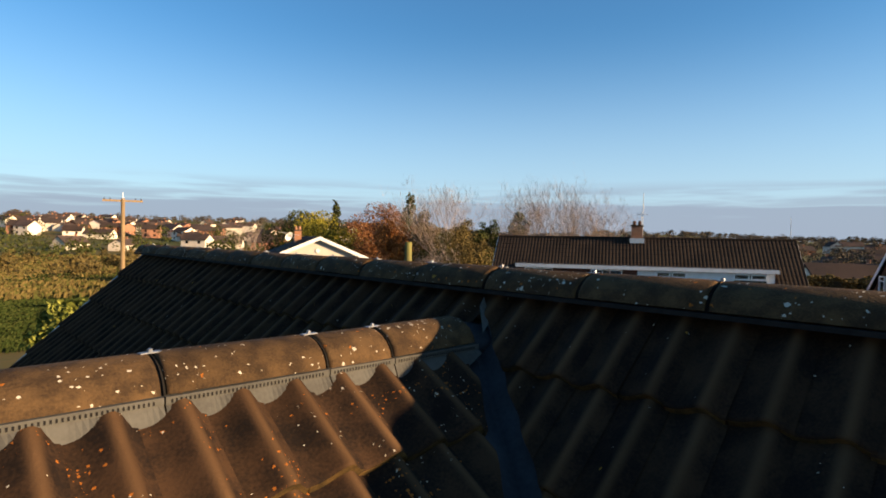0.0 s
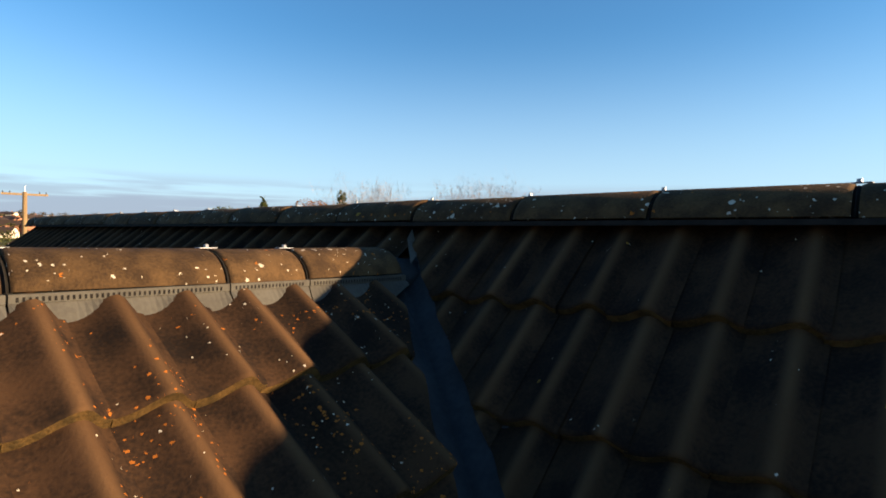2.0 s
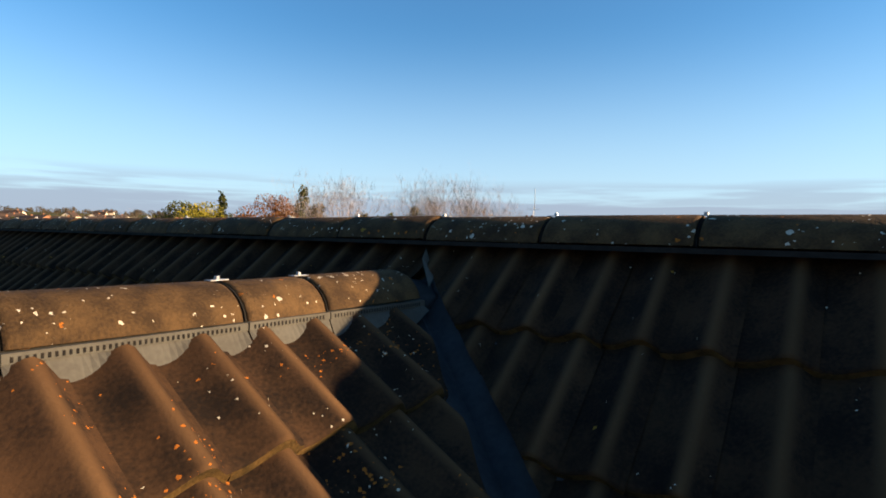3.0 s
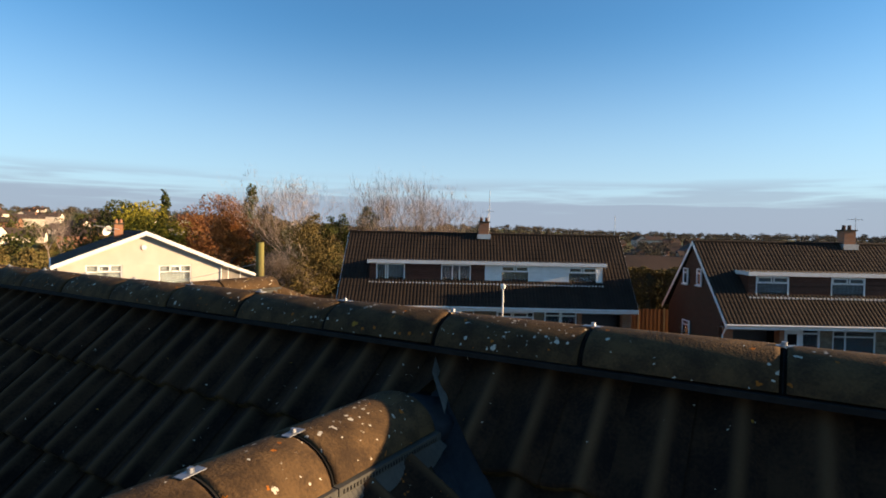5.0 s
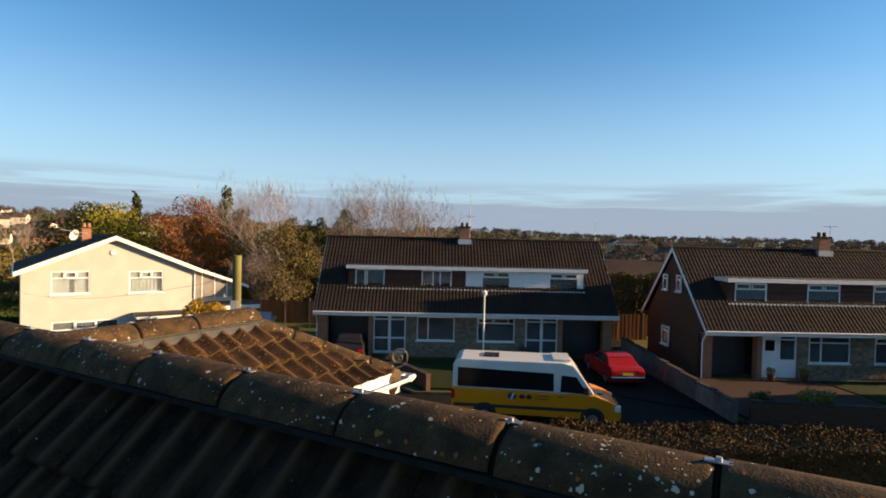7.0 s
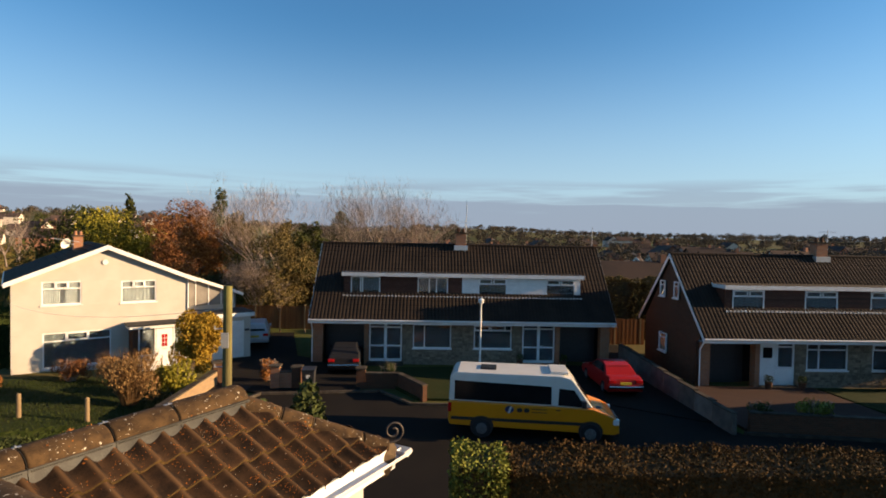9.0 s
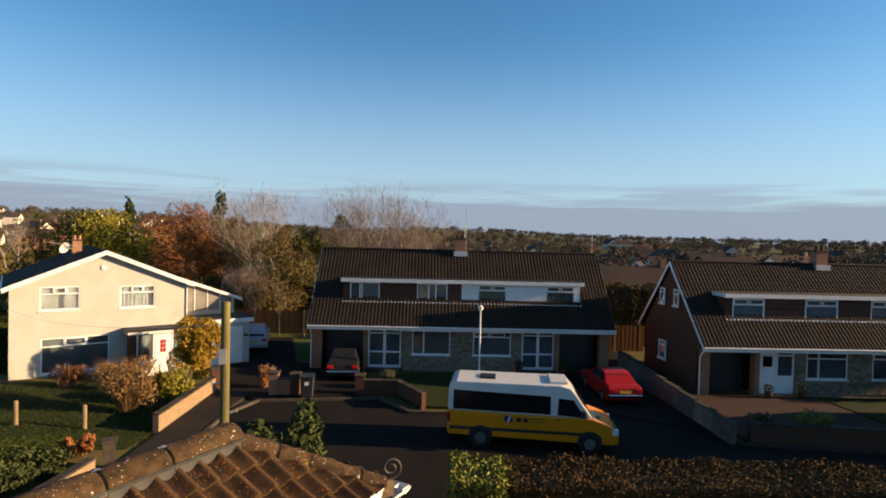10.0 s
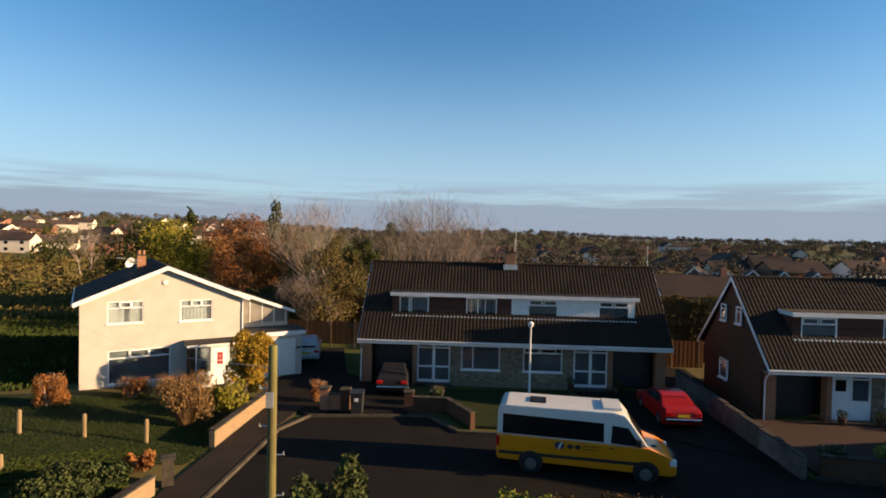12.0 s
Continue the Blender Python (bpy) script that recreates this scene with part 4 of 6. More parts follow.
    for k in range(0, len(edges), 2):
        a, b = edges[k], edges[k + 1]
        white = right_white and (a + b) / 2 > 8.5
        if right_white and a < 8.5 < b:
            spans = [(a, 8.47, M_BOARD), (8.47, b, M_WHITE)]
        else:
            spans = [(a, b, M_WHITE if white else M_BOARD)]
        for p, q, ma in spans:
            n = 9
            for i in range(n):
                zz = zb + (zt + 0.03 - zb) * i / n
                part("board", Geo().prism([(yd + 0.12, zz), (yd + 0.012, zz), (yd + 0.035, zz + (zt + 0.03 - zb) / n - 0.004), (yd + 0.12, zz + (zt + 0.03 - zb) / n - 0.004)], p, q, axis="x"), ma, d)
    for k, (a, b) in enumerate(wins):
        if right_white and k < 2:
            window(d, a, b, zb + 0.02, zt, yd + 0.03, split=(0.33, 0.4) if k == 0 else (0.38, 0.62), curtain=(M_CURTAIN, [(0.34, 1.0)] if k == 0 else [(0.05, 0.95)]))
        else:
            window(d, a, b, zb + 0.02, zt, yd + 0.03, transom=0.34, openers=((0.03, 0.48), (0.52, 0.97)), curtain=(M_TAN if k == 2 and right_white else (M_DARK if right_white else M_CURTAIN), [(0.03, 0.97)]))
    # tile ends under the dormer, painted white for grazing sun, and their flashing
    g, x = Geo(), x0 - 0.05
    while x < x1:
        g.box(x, x + 0.10, yd - 0.21, yd - 0.02, zb - 0.10, zb - 0.035)
        x += 0.2
    g.box(x0 - 0.1, x1 + 0.1, yd - 0.10, yd + 0.02, zb - 0.05, zb - 0.015)
    part("flashing", g, M_WHITE, d, "flashing and tile ends painted white as if sunlit")
    # chimney
    c = part("chimney", Geo().box(8.18, 8.82, RY - 0.3, RY + 0.3, RZ1 - 0.5, RZ1 + 0.72), M_REDBRICK, h, "brick chimney stack")
    part("cap", Geo().box(8.12, 8.88, RY - 0.36, RY + 0.36, RZ1 + 0.72, RZ1 + 0.80), M_KERB, c)
    part("flashing", Geo().box(8.08, 8.92, RY - 0.42, RY + 0.42, RZ1 - 0.32, RZ1 - 0.02), M_STEEL, c, "lead flashing")
    for k in (-0.16, 0.16):
        g = Geo()
        g.tube((8.5 + k, RY, RZ1 + 0.80), (8.5 + k, RY, RZ1 + 1.05), 0.10, 0.085, 10)
        part("pot", g, M_BRICK, c, "clay chimney pot")
    return h, d


H1_M = pose(1.322, 33.757, 0.05, 0, 0, -13.97)
H2_M = pose(19.974, 24.806, 0.0, 0, 0, -13.15)
h1, d1 = chalet(H1_M, "brown-tiled chalet semi with brown and white dormer", True, 6.80)
h2, d2 = chalet(H2_M, "brown brick chalet semi with white barge boards", None, 6.67)
# gable windows of the brick side
for a, b, c, d in ((2.65, 3.20, 4.25, 5.15), (4.35, 4.95, 4.20, 5.10), (4.0, 4.9, 1.05, 2.1)):
    window(h2, a, b, c, d, -0.135, m=Matrix(((0, 1, 0, 0), (1, 0, 0, 0), (0, 0, 1, 0), (0, 0, 0, 1))), transom=0.25)

# aerial mast and aerials
def aerial(m, height, boom, label):
    t = thing("aerial", m, label, "aerial")
    g = Geo()
    g.tube((0, 0, 0), (0, 0, height), 0.022, 0.016, 6)
    part("mast", g, M_STEEL, t)
    if boom:
        g = Geo()
        g.tube((-boom / 2, 0, height - 0.15), (boom / 2, 0, height - 0.15), 0.012, 0.012, 6)
        for i in range(9):
            x = -boom / 2 + boom * i / 8
            g.tube((x, -0.2, height - 0.15), (x, 0.2, height - 0.15), 0.008, 0.008, 4)
        part("boom", g, M_STEEL, t)
    return t


aerial(H1_M @ pose(8.85, 4.0, 6.7), 2.9, 0, "tall thin whip aerial behind the chimney")
aerial(H1_M @ pose(8.75, 3.6, 7.4), 1.0, 0.7, "small television aerial on the chimney")
aerial(H1_M @ pose(16.9, 3.9, 6.6), 1.5, 0.0, "thin pole aerial at the roof's end")
aerial(H2_M @ pose(9.0, 3.8, 7.4), 0.8, 0.7, "television aerial on the chimney")

# ---------- the cream gabled house ----------
WH_M = pose(-12.45, 32.05, 0.45, 0, 0, 22.0)
wh = thing("cream_house", WH_M, "two-storey cream rendered house with a wide gable", "house")
W_, EZ_, AP = 7.75, 4.45, 6.08
g = Geo()
g.prism([(0, 4.42), (W_, 4.42), (W_, EZ_), (W_ / 2, AP), (0, EZ_)], 0.0, 0.25, axis="y")
part("wall", g, M_RENDER, wh, "cream rendered gable")
for a, b, c, d in ((0, W_, -0.3, 0.22), (0, 1.21, 0.22, 1.93), (4.06, W_, 0.22, 1.93), (0, W_, 1.93, 3.22), (0, 1.17, 3.22, 4.42), (2.78, 4.51, 3.22, 4.42), (6.13, W_, 3.22, 4.42), (1.17, 2.78, 3.22, 3.28), (4.51, 6.13, 4.36, 4.42)):
    part("wall", Geo().box(a, b, 0.0, 0.25, c, d), M_RENDER, wh, "cream rendered wall")
for a in (0, W_ - 0.25):
    part("wall", Geo().box(a, a + 0.25, 0.25, 8.6, -0.3, EZ_), M_RENDER, wh, "cream rendered wall")
for sgn in (-1, 1):
    ex = W_ / 2 + sgn * (W_ / 2 + 0.28)
    ez = EZ_ - 0.28 * (AP - EZ_) / (W_ / 2)
    xa, xb = (ex, W_ / 2)
    n = 22
    g = Geo()
    L2 = math.hypot(xb - xa, AP - ez)
    rows = []
    for c in range(n // 2):
        rows += [(c / (n // 2), 0.10), ((c + 1) / (n // 2), 0.075)]
    g.add([(xa + (xb - xa) * s, y, ez + (AP + 0.05 - ez) * s + lift) for s, lift in rows for y in (-0.3, 8.8)], [(2 * i, 2 * i + 1, 2 * i + 3, 2 * i + 2) for i in range(len(rows) - 1)])
    g.add([(xa, -0.28, ez - 0.05), (xb, -0.28, AP), (xb, 8.8, AP), (xa, 8.8, ez - 0.05)], [(0, 1, 2, 3)])
    part("roof", g, M_ROOF, wh, "brown tiled roof slope")
    g = Geo()
    g.prism([(xa, ez + 0.10), (xb, AP + 0.12), (xb, AP - 0.10), (xa, ez - 0.12)], -0.34, -0.30, axis="y")
    part("bargeboard", g, M_WHITE, wh, "white barge board")
    g = Geo()
    g.tube((xa, -0.3, ez + 0.02), (xa, 8.8, ez + 0.02), 0.06, 0.06, 8)
    part("gutter", g, M_WHITE, wh)
# windows stand in the wall's face
window(wh, 1.17, 2.78, 3.28, 4.42, 0.04, top_split=(0.33, 0.67), transom=0.36, openers=((0.34, 0.66),), curtain=(M_NET, [(0.03, 0.46), (0.60, 0.97)]))
window(wh, 4.51, 6.13, 3.22, 4.36, 0.04, top_split=(0.33, 0.67), transom=0.36, openers=((0.34, 0.66),), curtain=(M_NET, [(0.03, 0.82)]))
window(wh, 1.21, 4.06, 0.22, 1.93, 0.04, top_split=(0.33, 0.66), transom=0.42, openers=((0.34, 0.65),), curtain=(M_PANE_TONE, [(0.02, 0.98)]))
g = Geo()
g.tube((3.80, -0.06, 5.33), (3.80, 0.02, 5.33), 0.13, 0.13, 14)
part("alarm_box", g, M_WHITE, wh, "round white alarm box", m=None)
g = Geo()
g.tube((7.70, -0.05, 4.35), (7.70, -0.05, 0.0), 0.035, 0.035, 8)
part("downpipe", g, M_WHITE, wh)
# porch
po = part("porch", Geo().box(4.70, 7.62, -1.3, -0.02, 1.98, 2.14), M_WHITE, wh, "flat-roofed white porch")
part("roof_edge", Geo().box(4.62, 7.70, -1.38, -0.02, 2.14, 2.20), M_LEAD, po)
part("side_wall", Geo().box(4.85, 5.10, -1.18, -0.02, -0.3, 1.98), M_BRICK, po, "brick side wall of the porch")
part("leaf", Geo().box(5.95, 6.72, -1.12, -1.06, -0.1, 1.98), M_UPVC, po, "white front door")
g = Geo()
for i in range(2):
    for j in range(3):
        g.box(6.20 + i * 0.145, 6.32 + i * 0.145, -1.135, -1.12, 0.98 + j * 0.22, 1.17 + j * 0.22)
part("door_light", g, paint("red_glass", (0.35, 0.02, 0.015), 0.2), po, "red leaded door lights")
for a in (5.12, 6.75):
    part("panel", Geo().box(a, a + 0.82, -1.12, -1.06, -0.2, 0.62), M_UPVC, po, "white porch panel")
for xx in (5.12, 5.87, 6.75, 7.52):
    part("post", Geo().box(xx, xx + 0.06, -1.12, -1.06, 0.62, 1.98), M_UPVC, po)
for a, b in ((5.18, 5.87), (6.81, 7.52)):
    p = part("pane", Geo().box(a, b, -1.095, -1.087, 0.62, 1.98), M_GLASS, po)
    p.visible_shadow = False
    g = Geo()
    g.prism([(a, 1.95), (b, 1.95), (a + 0.45, 1.4), (a + 0.12, 0.75), (a, 0.7)], -1.03, -1.02, axis="y")
    part("curtain", g, M_CURTAIN, po, "tied pale green curtain")
part("back", Geo().box(5.1, 7.55, -0.30, -0.26, -0.2, 1.98), M_DARK, po)
part("letterbox", Geo().box(6.22, 6.45, -1.13, -1.12, 0.84, 0.89), M_STEEL, po)
# side wing with a lean-to roof and garage below
sw = part("side_wing", Geo().box(W_, 10.9, 2.0, 7.5, -0.3, 3.2), M_RENDER, wh, "set-back side wing with grey cladding")
g = Geo()
g.prism([(W_, 2.6), (10.9, 2.6), (10.9, 3.25), (W_, 4.40)], 1.94, 2.0, axis="y")
part("cladding", g, M_GREYBOARD, sw, "grey vertical cladding")
for i in range(5):
    xx = W_ + 0.1 + i * 0.72
    part("batten", Geo().box(xx, xx + 0.05, 1.91, 1.945, 2.6, 4.32 - (xx - W_) * 0.365), M_WHITE, sw)
g = Geo()
g.prism([(W_ - 0.02, 4.44), (11.25, 3.16), (11.25, 3.28), (W_ - 0.02, 4.58)], 1.7, 7.8, axis="y")
part("roof", g, M_ROOF, sw, "brown lean-to roof")
g = Geo()
g.prism([(W_ - 0.02, 4.40), (11.27, 3.10), (11.27, 3.28), (W_ - 0.02, 4.60)], 1.66, 1.70, axis="y")
part("bargeboard", g, M_WHITE, sw)
g = Geo()
g.box(W_ + 0.6, 11.2, 0.1, 2.0, -0.4, 2.05)
gb = part("garage", g, M_RENDER, sw, "flat-roofed white garage")
part("roof", Geo().box(W_ + 0.5, 11.35, -0.05, 1.94, 2.28, 2.34), M_LEAD, sw)
part("fascia", Geo().box(W_ + 0.48, 11.37, -0.08, 1.92, 2.05, 2.28), M_WHITE, sw)
part("garage_door", Geo().box(W_ + 1.0, 10.8, 0.05, 0.095, -0.3, 1.8), M_WHITE, sw, "white garage door")
part("wall_light", Geo().box(10.86, 11.1, 0.0, 0.09, 1.2, 1.32), M_BLACK, sw)
ch = part("chimney", Geo().box(2.80, 3.25, 4.6, 5.3, 4.6, 6.55), M_REDBRICK, wh, "lit brick chimney")
part("cap", Geo().box(2.74, 3.31, 4.54, 5.36, 6.55, 6.62), M_KERB, ch)
for k in (0.16, 0.40):
    g = Geo()
    g.tube((2.75 + k, 4.95, 6.62), (2.75 + k, 4.95, 6.85), 0.10, 0.08, 10)
    part("pot", g, M_REDBRICK, ch)
dish = thing("satellite_dish", WH_M @ pose(2.35, 4.4, 6.2), "white satellite dish and aerial on the chimney", "satellite dish")
g, n = Geo(), 20
vs = [(0, -0.02, 0)]
for r in (0.15, 0.3):
    vs += [(r * math.cos(6.2832 * i / n), -0.02 - r * r * 0.9, r * math.sin(6.2832 * i / n)) for i in range(n)]
g.add(vs, [(0, 1 + i, 1 + (i + 1) % n) for i in range(n)] + [(1 + i, 1 + n + i, 1 + n + (i + 1) % n, 1 + (i + 1) % n) for i in range(n)])
part("reflector", g, M_WHITE, dish, m=pose(0, 0, 0, 20, 0, 40))
g = Geo()
g.tube((0, 0, 0), (0.45, 0.1, -0.1), 0.02, 0.02, 6)
g.tube((-0.6, -0.3, 0.25), (0.7, -0.1, 0.05), 0.02, 0.02, 6)
for i in range(8):
    x = -0.6 + i * 0.17
    g.tube((x, -0.5, 0.25 - i * 0.027), (x, 0.0, 0.25 - i * 0.027), 0.012, 0.012, 4)
part("bracket", g, M_STEEL, dish)

# ---------- vehicles ----------
P_YELLOW, P_WHITE, P_RED = paint("van_yellow", (0.72, 0.25, 0.006)), paint("van_white", (0.66, 0.63, 0.56)), paint("car_red", (0.30, 0.008, 0.006), 0.4, 0.08)
P_RED.node_tree.nodes["Principled BSDF"].inputs["Specular IOR Level"].default_value = 0.2
P_DARKCAR, P_SILVER = paint("car_black", (0.016, 0.016, 0.018), 0.7, 0.0), paint("car_silver", (0.5, 0.52, 0.54))
M_LAMP_R, M_LAMP_W = paint("red_lens", (0.5, 0.01, 0.01), 0.15), paint("clear_lens", (0.75, 0.75, 0.72), 0.08)
M_PLATE, M_CHROME = paint("yellow_plate", (0.65, 0.45, 0.03), 0.4), material("chrome", (0.7, 0.7, 0.7), (0.6, 0.6, 0.6), 5, 0.12, 0, metal=1.0)


def shell(profile, half, top_half, z_belt, z_top):
    """A side outline pulled across the vehicle, drawn in towards the top."""
    g = Geo()
    n = len(profile)
    verts = []
    for s in (-1, 1):
        for x, z in profile:
            k = max(0.0, min(1.0, (z - z_belt) / (z_top - z_belt)))
            verts.append((x, s * (half + (top_half - half) * k), z))
    faces = [tuple(range(n)), tuple(range(2 * n - 1, n - 1, -1))] + [(i, i + n, (i + 1) % n + n, (i + 1) % n) for i in range(n)]
    return g.add(verts, faces)


def wheel(parent, x, y, r, w, side):
    g = Geo()
    g.tube((0, -w / 2, 0), (0, w / 2, 0), r, r, 24)
    t = part("wheel", g, M_TYRE, parent, m=pose(x, y, r), bevel=0.025)
    g = Geo()
    g.tube((0, side * (w / 2 - 0.005), 0), (0, side * (w / 2 + 0.008), 0), r * 0.62, r * 0.56, 16)
    g.tube((0, side * (w / 2 + 0.005), 0), (0, side * (w / 2 + 0.03), 0), r * 0.2, r * 0.16, 10)
    part("rim", g, M_RIM, t, "dull grey steel rim")
    return t


def side_panel(g, pts, half, top_half, z_belt, z_top, proud, sides=(-1, 1)):
    for s in sides:
        vs = []
        for off in (-0.01, proud):
            for x, z in pts:
                k = max(0.0, min(1.0, (z - z_belt) / (z_top - z_belt)))
                vs.append((x, s * (half + (top_half - half) * k + off), z))
        n = len(pts)
        g.add(vs, [tuple(range(n)), tuple(range(2 * n - 1, n - 1, -1))] + [(i, (i + 1) % n, (i + 1) % n + n, i + n) for i in range(n)])
    return g


def minibus(m):
    v = thing("minibus", m, "white and yellow school minibus parked at the kerb", "minibus")
    H, TH, ZB, ZT = 0.99, 0.90, 1.45, 2.85
    low = [(0.05, 0.42), (0.0, 0.6), (0.02, 1.52), (4.85, 1.44), (5.32, 1.42), (5.85, 1.20), (6.12, 1.02), (6.22, 0.78), (6.22, 0.40), (6.0, 0.34)]
    part("lower_body", shell(low, H, TH, ZB, ZT), P_YELLOW, v, "yellow lower body", bevel=0.05)
    up = [(0.02, 1.525), (0.04, 2.55), (0.14, 2.76), (0.32, 2.82), (4.15, 2.82), (4.5, 2.72), (4.72, 2.42), (5.28, 1.46), (4.85, 1.445)]
    part("upper_body", shell(up, H - 0.004, TH, ZB, ZT), P_WHITE, v, "cream white upper body and roof", bevel=0.05)
    part("roof_pod", Geo().box(3.75, 4.42, -0.62, 0.62, 2.80, 2.93), P_WHITE, v, "white roof pod over the cab", bevel=0.03)
    part("roof_hatch", Geo().box(1.15, 1.75, -0.35, 0.35, 2.815, 2.88), M_CARGLASS, v, "dark roof hatch", bevel=0.02)
    for s in (-1, 1):
        part("window_band", side_panel(Geo(), [(0.22, 1.58), (3.78, 1.54), (3.78, 2.34), (0.22, 2.44)], H, TH, ZB, ZT, 0.004, (s,)), M_CARGLASS, v, "long tinted window band")
    for s in (-1, 1):
        part("cab_window", side_panel(Geo(), [(4.02, 1.53), (5.02, 1.48), (4.60, 2.22), (4.06, 2.28)], H, TH, ZB, ZT, 0.005, (s,)), M_CARGLASS, v)
    g = Geo()
    g.add([(5.26, -0.86, 1.505), (5.26, 0.86, 1.505), (4.74, 0.80, 2.40), (4.74, -0.80, 2.40)], [(0, 1, 2, 3)])
    part("windscreen", g, M_CARGLASS, v, m=pose(0.012, 0, 0.008))
    part("stripe", side_panel(Geo(), [(0.1, 0.66), (5.3, 0.66), (5.3, 0.80), (0.1, 0.80)], H, TH, ZB, ZT, 0.012), M_BLACK, v, "dark rubbing strip")
    g = Geo()
    g.box(5.95, 6.26, -0.93, 0.93, 0.28, 0.55)
    part("bumper", g, M_BLACK, v, "dark grey bumper", bevel=0.04)
    part("grille", Geo().box(6.18, 6.245, -0.45, 0.45, 0.66, 0.92), M_BLACK, v, bevel=0.01)
    for s in (-1, 1):
        part("headlight", Geo().box(5.98, 6.215, s * 0.90 - 0.10, s * 0.90 + 0.085, 0.74, 1.02), M_LAMP_W, v, "clear headlight", bevel=0.04)
        part("tail_light", Geo().box(-0.01, 0.12, s * 0.93 - 0.07, s * 0.93 + 0.068, 1.0, 1.42), M_LAMP_R, v, "red tail light", bevel=0.01)
        part("mirror", Geo().box(4.86, 5.02, s * 1.10 - 0.10, s * 1.10 + 0.10, 1.52, 1.82), M_BLACK, v, "black door mirror", bevel=0.03)
        for x in (1.25, 5.20):
            g = Geo()
            g.tube((x, s * 0.93, 0.44), (x, s * 1.005, 0.44), 0.44, 0.44, 22)
            part("wheel_arch", g, M_BLACK, v)
            wheel(v, x, s * 0.90, 0.345, 0.235, s)
        part("door_handle", Geo().box(3.95, 4.12, s * 0.992 - 0.015, s * 0.992 + 0.015, 1.28, 1.32), M_BLACK, v)
    part("bonnet_vent", Geo().box(5.45, 5.62, -0.62, -0.42, 1.36, 1.385), M_BLACK, v, m=pose(0, 0, 0))
    # round mark and lettering on the near side
    g = Geo()
    g.tube((2.26, -1.0, 1.24), (2.26, -1.008, 1.24), 0.165, 0.165, 24)
    part("badge", g, paint("navy_mark", (0.03, 0.035, 0.09), 0.4), v, "round navy mark")
    g = Geo()
    g.prism([(2.20, 1.08), (2.27, 1.08), (2.36, 1.38), (2.29, 1.38)], -1.014, -1.008, axis="y")
    part("badge_leaf", g, P_WHITE, v)
    g = Geo()
    for k in range(2):
        g.tube((2.63 + k * 0.26, -0.995, 1.225), (2.63 + k * 0.26, -1.006, 1.225), 0.105, 0.105, 16)
    g.box(3.08, 3.62, -1.006, -0.995, 1.28, 1.31)
    g.box(3.08, 3.62, -1.006, -0.995, 1.14, 1.17)
    part("mark_bars", g, M_BLACK, v)
    # the roof line is lower than a tall model's
    for ob in v.children:
        if ob.name.startswith("wheel") and "arch" not in ob.name:
            continue
        for q in ob.data.vertices:
            q.co.z = q.co.z if q.co.z < 0.5 else 0.5 + (q.co.z - 0.5) * 0.81
    return v


minibus(pose(5.72, 21.45, 0.03, 0, 0, -21.8) @ pose(0, 0.99, 0))


